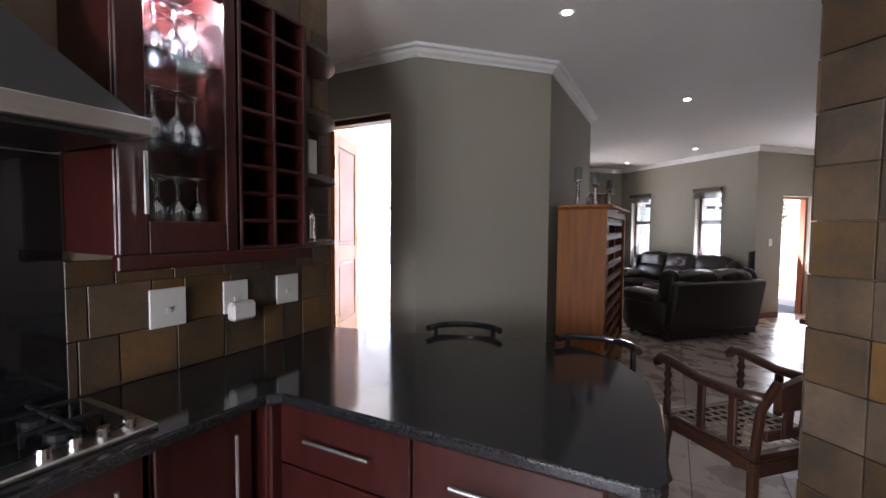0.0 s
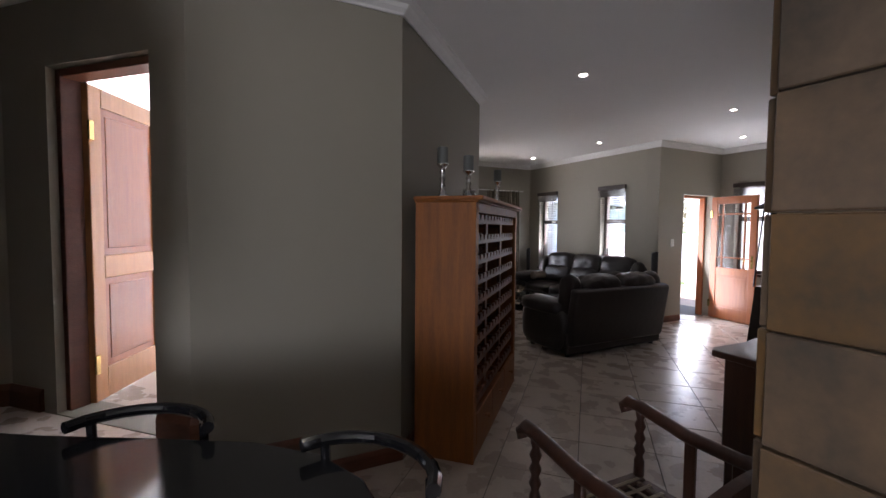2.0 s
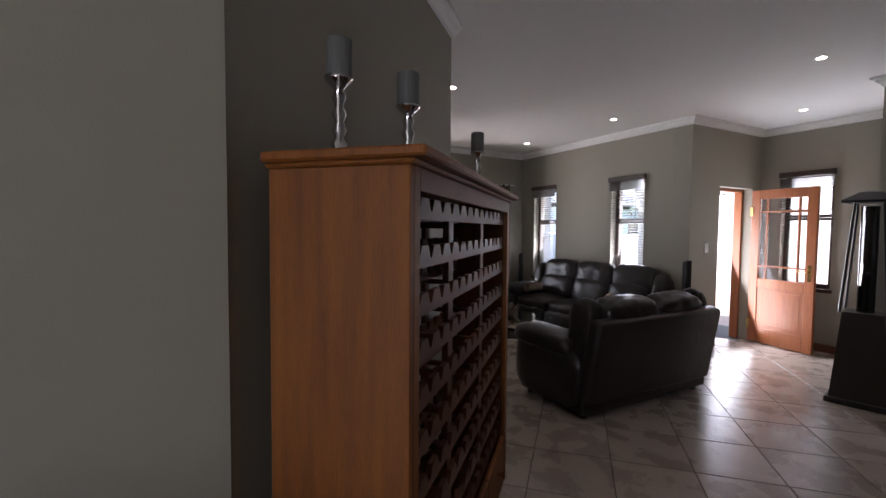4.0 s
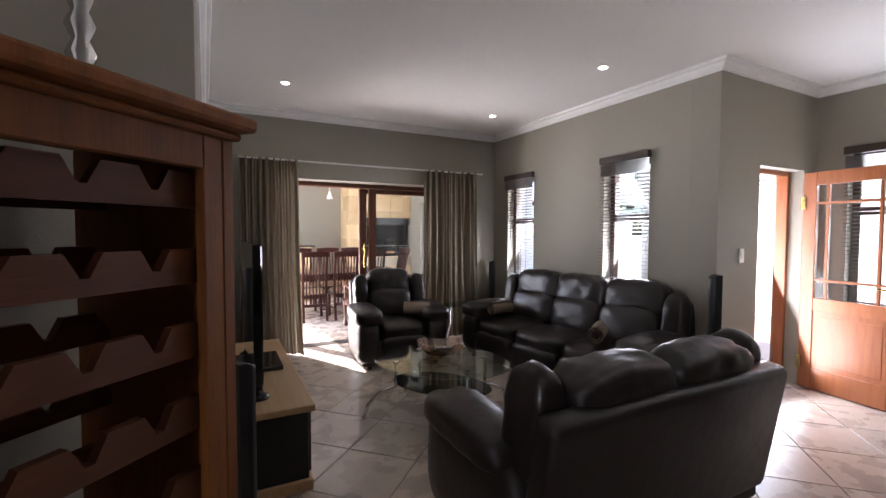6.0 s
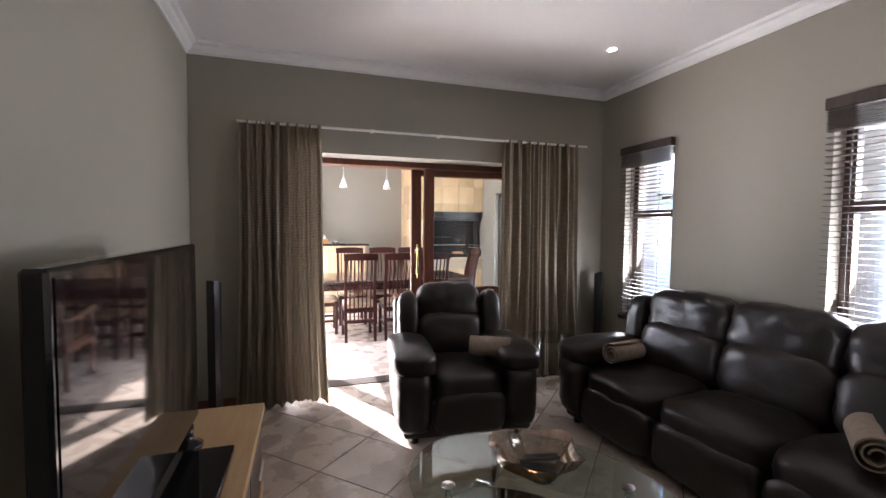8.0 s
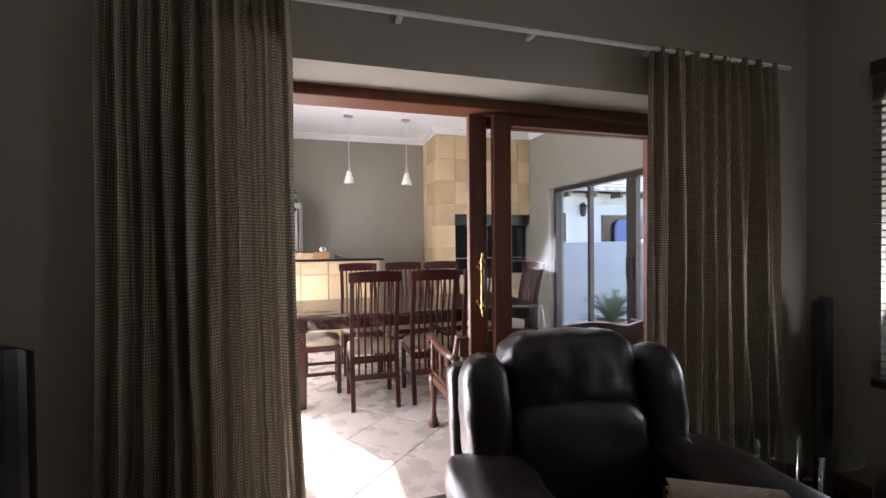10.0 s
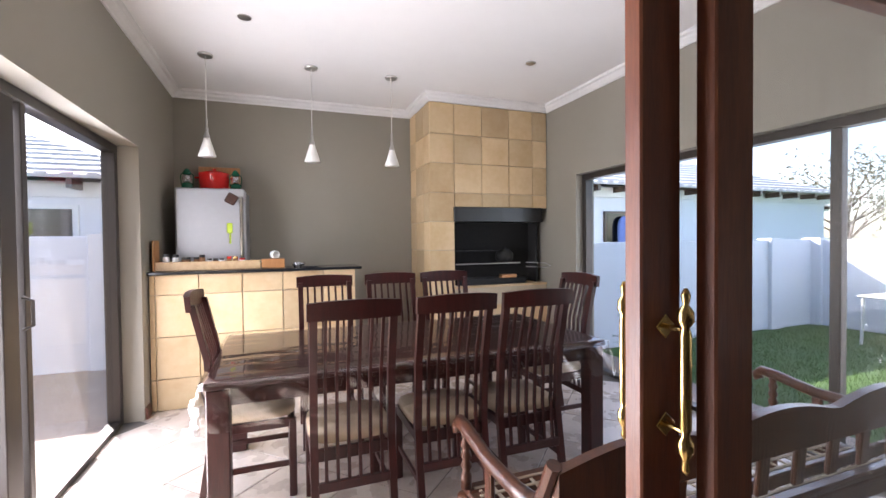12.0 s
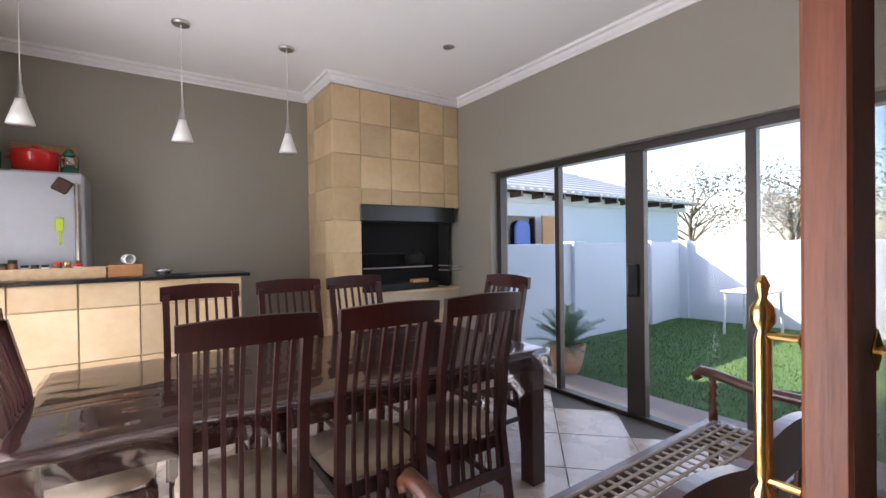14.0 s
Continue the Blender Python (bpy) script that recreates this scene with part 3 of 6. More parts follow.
# ---- windows and doors ----
def blind_window(name, y0, y1, x, z0, z1, side=1):
    """A top-hung window in a wall whose inner face is at x, with a venetian blind in front."""
    t = thing(name, pose(x, (y0 + y1) / 2, 0), "dark framed window with a lowered dark venetian blind", "window", kind="structure")
    w = (y1 - y0) / 2
    d = 0.10 * side
    fr = bmesh.new()
    xs = sorted((d, d + 0.06 * side))
    for a in ((-w, -w + 0.06, z0, z1), (w - 0.06, w, z0, z1), (-w + 0.06, w - 0.06, z1 - 0.06, z1), (-w + 0.06, w - 0.06, z0, z0 + 0.06), (-w + 0.06, w - 0.06, z0 + (z1 - z0) * 0.60, z0 + (z1 - z0) * 0.60 + 0.075)):
        add_box(fr, xs[0], xs[1], a[0], a[1], a[2], a[3], 0.004)
    part("window_frame", fr, M_DARKWOOD, t)
    g = part("pane", box(xs[0] + 0.027, xs[0] + 0.031, -w + 0.05, w - 0.05, z0 + 0.05, z1 - 0.05, 0), M_GLASS, t)
    g.visible_shadow = False
    part("window_sill", box(min(-0.03 * side, 0.1 * side), max(-0.03 * side, 0.1 * side), -w - 0.03, w + 0.03, z0 - 0.04, z0, 0.005), M_DARKWOOD, t)
    xb = -0.035 * side
    bl = part("blind", box(xb - 0.025, xb + 0.025, -w - 0.02, w + 0.02, z1 - 0.02, z1 + 0.05, 0.004), M_BLIND, t, "dark wooden venetian blind")
    me = None
    z = z0 + 0.03
    k = 0
    while z < z1 - 0.03:
        if me is None:
            s = part("slat", moved(box(-0.0225, 0.0225, -w - 0.01, w + 0.01, -0.0012, 0.0012, 0), pose(0, 0, 0, 0, 6, 0)), M_BLIND, bl)
            me = s.data
        else:
            s = new("slat", me)
            s.parent = bl
        s.location = (xb, 0, z)
        stack = z > z1 - 0.16
        z += 0.012 if stack else 0.036
    for yy in (-w * 0.6, w * 0.6):
        part("ladder_cord", box(xb - 0.001, xb + 0.001, yy - 0.002, yy + 0.002, z0, z1, 0), M_BLACK, bl)
    return t


blind_window("window_1", 7.325, 7.89, 6.88, 0.66, 2.2)
blind_window("window_2", 5.625, 6.175, 6.88, 0.66, 2.2)
blind_window("window_3", 4.18, 4.73, 8.45, 0.78, 2.22)


def panel_door(name, m, w, h, label, mat, glazed=False, t=0.042, kind="structure", panel_mat=None):
    """Hinged at the origin, running along +x, face in the xz plane."""
    d = thing(name, m, label, "door", kind=kind)
    st = 0.11
    pm = panel_mat or mat
    mid0, mid1 = (0.78, 0.93) if not glazed else (0.74, 0.86)
    for a in ((0, st, 0, h), (w - st, w, 0, h)):
        part("stile", box(a[0], a[1], -t / 2, t / 2, a[2], a[3], 0.004), mat, d)
    for a in ((st, w - st, 0, 0.2), (st, w - st, mid0, mid1), (st, w - st, h - 0.12, h)):
        part("rail", box(a[0], a[1], -t / 2 + 0.001, t / 2 - 0.001, a[2], a[3], 0.004), mat, d)
    lo = part("panel", box(st, w - st, -t / 4, t / 4, 0.2, mid0, 0), pm, d)
    part("moulding", box(st + 0.035, w - st - 0.035, -t / 3, t / 3, 0.235, mid0 - 0.035, 0.012), pm, lo)
    if glazed:
        g = part("pane", box(st, w - st, -0.003, 0.003, mid1, h - 0.12, 0), M_GLASS, d)
        g.visible_shadow = False
        for k in (0.16, 0.84):
            x = st + (w - 2 * st) * k
            part("glazing_bar", box(x - 0.012, x + 0.012, -t / 3, t / 3, mid1, h - 0.12, 0.003), mat, d)
            z = mid1 + (h - 0.12 - mid1) * k
            part("glazing_bar", box(st, w - st, -t / 3 - 0.001, t / 3 + 0.001, z - 0.012, z + 0.012, 0.003), mat, d)
    else:
        up = part("panel", box(st, w - st, -t / 4, t / 4, mid1, h - 0.12, 0), pm, d)
        part("moulding", box(st + 0.035, w - st - 0.035, -t / 3, t / 3, mid1 + 0.035, h - 0.155, 0.012), pm, up)
    hd = part("door_handle", tube([(w - 0.055, -0.07, 1.0), (w - 0.055, -0.075, 1.0), (w - 0.17, -0.075, 1.0)], 0.009), M_BRASS, d)
    part("handle_plate", box(w - 0.075, w - 0.035, -t / 2 - 0.004, -t / 2, 0.88, 1.08, 0.002), M_BRASS, d)
    part("handle_neck", tube([(w - 0.055, -t / 2, 1.0), (w - 0.055, -0.078, 1.0)], 0.008), M_BRASS, hd)
    part("hinge", box(-0.012, 0.03, -t / 2 - 0.012, -t / 2 + 0.002, 0.18, 0.3, 0.003), M_BRASS, d)
    part("hinge", box(-0.012, 0.03, -t / 2 - 0.012, -t / 2 + 0.002, h - 0.34, h - 0.22, 0.003), M_BRASS, d)
    return d


def door_frame(name, m, w, h, depth, label, mat):
    """Lining of an opening from x=0 to w."""
    f = thing(name, m, label, "door frame", kind="structure")
    part("jamb", box(-0.02, 0.035, 0, depth, 0, h, 0.004), mat, f)
    part("jamb", box(w - 0.035, w + 0.02, 0, depth, 0, h, 0.004), mat, f)
    part("head", box(0.035, w - 0.035, 0.001, depth - 0.001, h - 0.045, h, 0.004), mat, f)
    return f


S = math.sqrt(0.5)
kd = pose(-0.43 + 0.41 * S, 3.96 - 0.41 * S, 0.36, 0, 0, -45)
door_frame("door_frame_1", kd @ pose(0, 0.05, 0), 0.81, 2.04, 0.12, "dark wooden frame of the passage door", M_SKIRT)
panel_door("door_1", kd @ pose(0.05, 0.17, 0.005, 0, 0, 112), 0.74, 1.99, "open meranti panel door with brass hinges", M_DOORLIGHT, panel_mat=M_DOOR)
door_frame("door_frame_2", pose(7.48, 5.10, 0), 0.76, 2.07, 0.1, "meranti frame of the front door", M_DOOR)
panel_door("door_2", pose(8.21, 4.96, 0.01, 0, 0, -98), 0.78, 2.03, "open front door with a glazed upper half", M_DOOR, glazed=True)
dd = panel_door("door_3", pose(8.69, 2.0, 0.0, 0, 0, -90), 0.8, 2.05, "closed dark wooden door in the hall", M_DARKWOOD)


def turned_handle(m, parent):
    """Brass pull: turned spindle between two brackets on diamond plates."""
    h = part("pull_handle", lathe([(0.004, 0), (0.009, 0.012), (0.006, 0.03), (0.016, 0.05), (0.017, 0.07), (0.008, 0.085), (0.012, 0.1), (0.012, 0.3), (0.008, 0.315), (0.017, 0.33), (0.016, 0.35), (0.006, 0.365), (0.01, 0.385), (0.004, 0.4)], 14), M_BRASS, parent, "turned brass pull handle", True)
    h.matrix_local = m
    for z in (0.09, 0.31):
        part("bracket", tube([(0, 0, z), (0, 0.05, z)], 0.006), M_BRASS, h)
        part("back_plate", moved(box(-0.02, 0.02, 0.05, 0.053, -0.02, 0.02, 0.002), pose(0, 0, z, 0, 45, 0)), M_BRASS, h)
    return h


sl = thing("sliding_door", pose(0, 0, 0), "wooden sliding glass door with one leaf slid open", "sliding door", kind="structure")
part("frame_head", box(3.72, 6.26, 8.50, 8.67, 2.05, 2.10, 0.004), M_FRAME, sl)
part("frame_jamb", box(3.72, 3.77, 8.50, 8.67, 0, 2.05, 0.004), M_FRAME, sl)
part("frame_jamb", box(6.21, 6.26, 8.50, 8.67, 0, 2.05, 0.004), M_FRAME, sl)
part("track", box(3.77, 6.21, 8.50, 8.67, -0.003, 0.008, 0.002), M_ALU, sl)


def leaf(y, x0, x1, name):
    lf = part(name, box(x0, x0 + 0.1, y - 0.022, y + 0.022, 0.012, 2.045, 0.004), M_FRAME, sl, "meranti framed glass leaf")
    part("stile", box(x1 - 0.1, x1, y - 0.022, y + 0.022, 0.012, 2.045, 0.004), M_FRAME, lf)
    part("top_rail", box(x0 + 0.1, x1 - 0.1, y - 0.021, y + 0.021, 1.985, 2.04, 0.004), M_FRAME, lf)
    part("bottom_rail", box(x0 + 0.1, x1 - 0.1, y - 0.021, y + 0.021, 0.013, 0.2, 0.004), M_FRAME, lf)
    g = part("pane", box(x0 + 0.1, x1 - 0.1, y - 0.003, y + 0.003, 0.2, 1.985, 0), M_GLASS, lf)
    g.visible_shadow = False
    return lf


l1 = leaf(8.618, 4.945, 6.19, "leaf")
l2 = leaf(8.556, 5.06, 6.2, "leaf")
turned_handle(pose(4.995, 8.618 - 0.022 - 0.053, 0.98) @ Matrix.Scale(0.85, 4), l1)
turned_handle(pose(4.995, 8.618 + 0.022 + 0.053, 0.98, 0, 0, 180) @ Matrix.Scale(0.85, 4), l1)
part("lock_plate", box(4.941, 4.945, 8.608, 8.628, 0.68, 0.86, 0.001), M_CHROME, l1)


def glass_front(name, m, w, h, posts, label):
    """Aluminium framed glass doors along +x from the origin; posts are centre lines with widths."""
    t = thing(name, m, label, "glass door", kind="structure")
    part("frame_head", box(0, w, 0, 0.09, h - 0.06, h, 0.004), M_ALU, t)
    part("frame_sill", box(0, w, 0, 0.09, -0.003, 0.035, 0.004), M_ALU, t)
    edges = [0.0]
    for x, pw in posts:
        part("mullion", box(x - pw / 2, x + pw / 2, 0.01, 0.075, 0.035, h - 0.06, 0.004), M_ALU, t)
        edges.append(x)
    part("frame_jamb", box(-0.001, 0.06, 0, 0.09, 0.035, h - 0.06, 0.004), M_ALU, t)
    part("frame_jamb", box(w - 0.06, w + 0.001, 0, 0.09, 0.035, h - 0.06, 0.004), M_ALU, t)
    edges.append(w)
    for a, b in zip(edges, edges[1:]):
        g = part("pane", box(a + 0.02, b - 0.02, 0.04, 0.046, 0.03, h - 0.05, 0), M_GLASS, t)
        g.visible_shadow = False
    return t


gf = glass_front("garden_doors", pose(7.45, 11.94, 0, 0, 0, -90), 3.0, 2.12, [(0.80, 0.05), (1.56, 0.15), (2.34, 0.06), (2.68, 0.06)], "bronze aluminium glass doors to the garden")
part("lock_box", box(1.52, 1.60, -0.03, 0.012, 0.95, 1.2, 0.006), M_BLACK, gf)
gy = glass_front("yard_doors", pose(3.14, 9.12, 0, 0, 0, 90), 2.9, 2.17, [(0.7, 0.08), (1.45, 0.13), (1.6, 0.05)], "bronze aluminium folding glass doors to the yard")
part("pull", tube([(1.5, -0.01, 1.0), (1.5, -0.05, 1.02), (1.5, -0.05, 1.14), (1.5, -0.01, 1.16)], 0.008), M_ALU, gy)
kw = thing("kitchen_window", pose(-2.6, -2.6, 0), "plain white framed kitchen window", "window", kind="structure")
part("window_frame", box(-0.18, -0.13, 0, 1.4, 1.0, 1.05, 0.004), M_CORNICE, kw)
part("window_frame", box(-0.18, -0.13, 0, 1.4, 2.15, 2.2, 0.004), M_CORNICE, kw)
pf = thing("passage_window", pose(-1.4, 6.25, 0), "white framed passage window", "window", kind="structure")
for a, b in ((0.9, 1.55), (2.0, 2.7)):
    for z in (0.85, 1.35, 1.8, 2.2):
        part("glazing_bar", box(a, b, 0, 0.05, z, z + 0.05, 0.004), M_CORNICE, pf)
    for x in (a, b - 0.05):
        part("window_frame", box(x, x + 0.05, 0.002, 0.052, 0.9, 2.2, 0.004), M_CORNICE, pf)


# ---- kitchen ----
KM = Matrix(((-S, S, 0, -0.10), (-S, -S, 0, 2.12), (0, 0, 1, 0), (0, 0, 0, 1)))  # x along the wall, y out into the kitchen


def kbox(x0, x1, y0, y1, z0, z1, bevel=0.003):
    return box(x0, x1, y0, y1, z0, z1, bevel)


def kthing(name, label, category, group=""):
    return thing(name, KM, label, category, group)


outline = [(0.0, 0.004), (-0.05, 0.2), (-0.12, 0.5), (-0.21, 0.8), (-0.275, 1.05), (-0.28, 1.25), (-0.22, 1.4), (-0.1, 1.53), (0.08, 1.63), (0.3, 1.68), (0.55, 1.70), (0.78, 1.705), (0.815, 1.69), (0.825, 1.65), (0.825, 0.56), (0.86, 0.525), (2.2, 0.50), (2.2, 0.004)]
solo("worktop", prism(outline, 0.895, 0.93, 0.008, 3), M_GRANITE, "polished black granite worktop with rounded peninsula", "worktop", KM)


def base_unit(x0, x1, y0, y1, front, label, drawers=1):
    """A base cabinet; front 'y' has doors on its y1 face, 'x' on its x1 face."""
    t = kthing("base_cabinet", label, "cabinet", "kitchen base cabinets")
    part("body", kbox(x0, x1, y0, y1, 0.08, 0.893), M_KITWOOD, t)
    part("plinth", kbox(x0 + 0.03, x1 - 0.03, y0 + 0.03, y1 - 0.03, 0, 0.08), M_BLACK, t)
    if front == "x":
        n = 2
        w = (y1 - y0) / n
        for k in range(n):
            a, b = y0 + k * w + 0.004, y0 + (k + 1) * w - 0.004
            d = part("drawer", kbox(x1, x1 + 0.02, a, b, 0.68, 0.885, 0.004), M_KITWOOD, t)
            part("handle", tube([(x1 + 0.045, (a + b) / 2 - 0.13, 0.79), (x1 + 0.045, (a + b) / 2 + 0.13, 0.79)], 0.006), M_STEEL, d)
            d = part("door", kbox(x1, x1 + 0.02, a, b, 0.09, 0.672, 0.004), M_KITWOOD, t)
    else:
        d = part("door", kbox(x0 + 0.004, x1 - 0.004, y1, y1 + 0.02, 0.09, 0.885, 0.004), M_KITWOOD, t)
        part("handle", tube([(x0 + 0.08, y1 + 0.045, 0.55), (x0 + 0.08, y1 + 0.045, 0.82)], 0.006), M_STEEL, d)
    return t


base_unit(0.3, 0.78, 0.52, 1.58, "x", "mahogany base cabinets under the peninsula with steel handles")
base_unit(0.86, 1.18, 0.02, 0.44, "y", "mahogany base cabinet with a steel bar handle")
base_unit(1.20, 2.1, 0.02, 0.44, "y", "mahogany base cabinet below the hob")
base_unit(0.05, 0.84, 0.02, 0.5, "y", "mahogany corner cabinet under the worktop")

hob = kthing("gas_hob", "black gas hob with steel trim and knobs", "hob")
part("tray", kbox(1.16, 1.75, 0.08, 0.46, 0.93, 0.945, 0.004), M_STEEL, hob)
part("glass_top", kbox(1.19, 1.72, 0.10, 0.40, 0.945, 0.95, 0.002), M_BLACKGLOSS, hob)
for bx, by in ((1.32, 0.18), (1.32, 0.33), (1.58, 0.18), (1.58, 0.33)):
    part("burner", lathe([(0.045, 0.95), (0.045, 0.965), (0.03, 0.97), (0.0, 0.972)], 16, pose(bx, by, 0)), M_BLACK, hob)
    g = bmesh.new()
    add_box(g, bx - 0.09, bx + 0.09, by - 0.005, by + 0.005, 0.975, 0.985)
    add_box(g, bx - 0.005, bx + 0.005, by - 0.07, by + 0.07, 0.9755, 0.9855)
    for q in (-0.085, 0.085):
        add_box(g, bx + q - 0.005, bx + q + 0.005, by - 0.005, by + 0.005, 0.95, 0.976)
    part("pan_support", g, M_BLACK, hob)
for k in range(4):
    part("knob", lathe([(0.017, 0.945), (0.015, 0.975), (0.0, 0.976)], 12, pose(1.22 + 0.06 * k, 0.43, 0)), M_CHROME, hob)

hood = kthing("range_hood", "stainless steel range hood with dark glass", "range hood")
part("rim", kbox(1.18, 2.0, 0.02, 0.5, 1.715, 1.762, 0.004), M_STEEL, hood)
part("filter", kbox(1.22, 1.96, 0.05, 0.46, 1.70, 1.714, 0.002), M_BLACK, hood)
bm = bmesh.new()
lo = [bm.verts.new(p) for p in ((1.2, 0.02, 1.763), (1.98, 0.02, 1.763), (1.98, 0.48, 1.763), (1.2, 0.48, 1.763))]
hi = [bm.verts.new(p) for p in ((1.45, 0.02, 2.05), (1.73, 0.02, 2.05), (1.73, 0.26, 2.05), (1.45, 0.26, 2.05))]
for k in range(4):
    bm.faces.new((lo[k], lo[(k + 1) % 4], hi[(k + 1) % 4], hi[k]))
bm.faces.new(hi)
bm.faces.new(lo[::-1])
part("canopy", bm, M_BLACK, hood)
part("chimney", kbox(1.46, 1.72, 0.02, 0.25, 2.05, H, 0.004), M_STEEL, hood)

# wall cabinet with a glass door
CZ0, CZ1 = 1.40, 2.32
cab = kthing("display_cabinet", "mahogany wall cabinet with a glass door and glasses inside", "cabinet")
part("side", kbox(0.80, 0.82, 0.0, 0.30, CZ0, CZ1), M_KITWOOD, cab)
part("side", kbox(1.16, 1.18, 0.0, 0.30, CZ0, CZ1), M_KITWOOD, cab)
part("back", kbox(0.82, 1.16, 0.0, 0.015, CZ0, CZ1), M_KITWOOD, cab)
part("bottom", kbox(0.82, 1.16, 0.015, 0.30, CZ0, CZ0 + 0.085), M_KITWOOD, cab)
part("top", kbox(0.82, 1.16, 0.015, 0.30, CZ1 - 0.02, CZ1), M_KITWOOD, cab)
d = part("door", kbox(0.80, 0.845, 0.302, 0.322, CZ0, CZ1, 0.004), M_KITWOOD, cab, "mahogany framed glass door")
part("stile", kbox(1.10, 1.18, 0.302, 0.322, CZ0, CZ1, 0.004), M_KITWOOD, d)
part("rail", kbox(0.845, 1.10, 0.303, 0.321, CZ0, CZ0 + 0.10, 0.004), M_KITWOOD, d)
part("rail", kbox(0.845, 1.10, 0.303, 0.321, CZ1 - 0.08, CZ1, 0.004), M_KITWOOD, d)
part("pane", kbox(0.845, 1.10, 0.310, 0.313, CZ0 + 0.1, CZ1 - 0.08, 0), M_GLASS, d).visible_shadow = False
part("handle", tube([(1.12, 0.35, 1.52), (1.12, 0.35, 1.70)], 0.006), M_STEEL, d)
for z in (1.745, 2.02):
    part("glass_shelf", kbox(0.822, 1.158, 0.02, 0.29, z, z + 0.008, 0.001), M_TABLEGLASS, cab)
part("cabinet_light", lathe([(0.03, 2.285), (0.03, 2.298), (0, 2.299)], 12, pose(0.98, 0.16, 0)), M_CABLAMP, cab)
part("pelmet", kbox(0.45, 1.19, 0.30, 0.335, 1.355, 1.40, 0.004), M_KITWOOD, cab)


def goblet(x, y, z, up, s):
    g = solo("wine_glass", lathe([(0.0, 0), (0.033, 0.002), (0.03, 0.006), (0.005, 0.014), (0.004, 0.075), (0.012, 0.085), (0.032, 0.11), (0.036, 0.14), (0.031, 0.175), (0.028, 0.175), (0.033, 0.14), (0.029, 0.113), (0.0, 0.09)], 14), M_GOBLET, "clear stemmed wine glass on a cabinet shelf", "glass", KM @ pose(x, y, z if up else z + 0.175 * s, 0 if up else 180, 0, 0) @ Matrix.Scale(s, 4), "glasses in the cabinet", smooth=True)
    return g


rng = random.Random(4)
for z, s in ((CZ0 + 0.086, 0.95), (1.755, 1.0), (2.029, 1.05)):
    for r in range(2):
        for k in range(4):
            goblet(0.87 + 0.075 * k + rng.uniform(-0.008, 0.008), 0.10 + 0.11 * r + rng.uniform(-0.01, 0.01), z, False, s)
solo("plate", lathe([(0.06, 0), (0.1, 0.012), (0.105, 0.016), (0.06, 0.006), (0, 0.006)], 24), M_PAPER, "white plate leaning on the cabinet back", "plate", KM @ pose(1.05, 0.02, 1.53, -80, 0, 0) @ pose(0, 0, 0), smooth=True)

rack = kthing("bottle_grid", "mahogany wall rack of square bottle holes", "wine rack")
gx0, gx1, gz0, gz1 = 0.47, 0.79, CZ0, CZ1
part("back", kbox(gx0, gx1, 0.0, 0.015, gz0, gz1), M_KITWOOD, rack)
for x in (gx0, (gx0 + gx1) / 2 - 0.008, gx1 - 0.016):
    part("upright", kbox(x, x + 0.016, 0.015, 0.32, gz0, gz1), M_KITWOOD, rack)
nz = 9
for k in range(nz + 1):
    z = gz0 + (gz1 - gz0 - 0.014) * k / nz
    part("shelf", kbox(gx0 + 0.016, (gx0 + gx1) / 2 - 0.008, 0.015, 0.318, z, z + 0.014), M_KITWOOD, rack)
    part("shelf", kbox((gx0 + gx1) / 2 + 0.008, gx1 - 0.016, 0.015, 0.318, z, z + 0.014), M_KITWOOD, rack)

es = kthing("end_shelf", "curved mahogany end shelf with cookbooks", "shelf")
part("side", kbox(0.45, 0.468, 0.0, 0.31, CZ0, CZ1), M_KITWOOD, es)
for z in (CZ0, 1.70, 1.98, 2.26):
    part("shelf", prism([(0.45, 0.002)] + [(0.45 - 0.40 * math.sin(a * math.pi / 16), 0.002 + 0.29 * math.cos(a * math.pi / 16)) for a in range(9)], z, z + 0.02, 0), M_KITWOOD, es)
for k, (m, w, h) in enumerate(((M_PAPER, 0.02, 0.2), (M_REDPAPER, 0.035, 0.22), (M_GREENPAPER, 0.03, 0.2), (M_PAPER, 0.05, 0.17), (M_DARKWOOD, 0.03, 0.19))):
    x = (0.43, 0.405, 0.365, 0.33, 0.275)[k]
    b = solo("book", box(x - w, x - 0.002, 0.03, 0.2, 1.721, 1.721 + h, 0.003), m, "upright cookbook on the end shelf", "book", KM, "books on the end shelf")
solo("pepper_mill", lathe([(0.022, 0), (0.022, 0.02), (0.016, 0.05), (0.02, 0.09), (0.02, 0.115), (0.008, 0.125), (0.0, 0.13)], 14), M_CHROME, "small chrome pepper mill on the end shelf", "mill", KM @ pose(0.33, 0.2, CZ0 + 0.021), smooth=True)
solo("oil_bottle", lathe([(0.025, 0), (0.025, 0.1), (0.01, 0.13), (0.01, 0.16), (0, 0.16)], 12), M_SPICE, "small brown bottle on the end shelf", "bottle", KM @ pose(0.24, 0.12, CZ0 + 0.021))


def outlet(x0, x1, z0, z1, label):
    o = kthing("wall_outlet", label, "socket", "sockets over the worktop")
    part("plate", kbox(x0, x1, 0.014, 0.024, z0, z1, 0.003), M_PLASTIC, o)
    part("switch", kbox((x0 + x1) / 2 - 0.01, (x0 + x1) / 2 + 0.01, 0.024, 0.028, (z0 + z1) / 2 - 0.02, (z0 + z1) / 2, 0.001), M_PLASTIC, o)
    return o


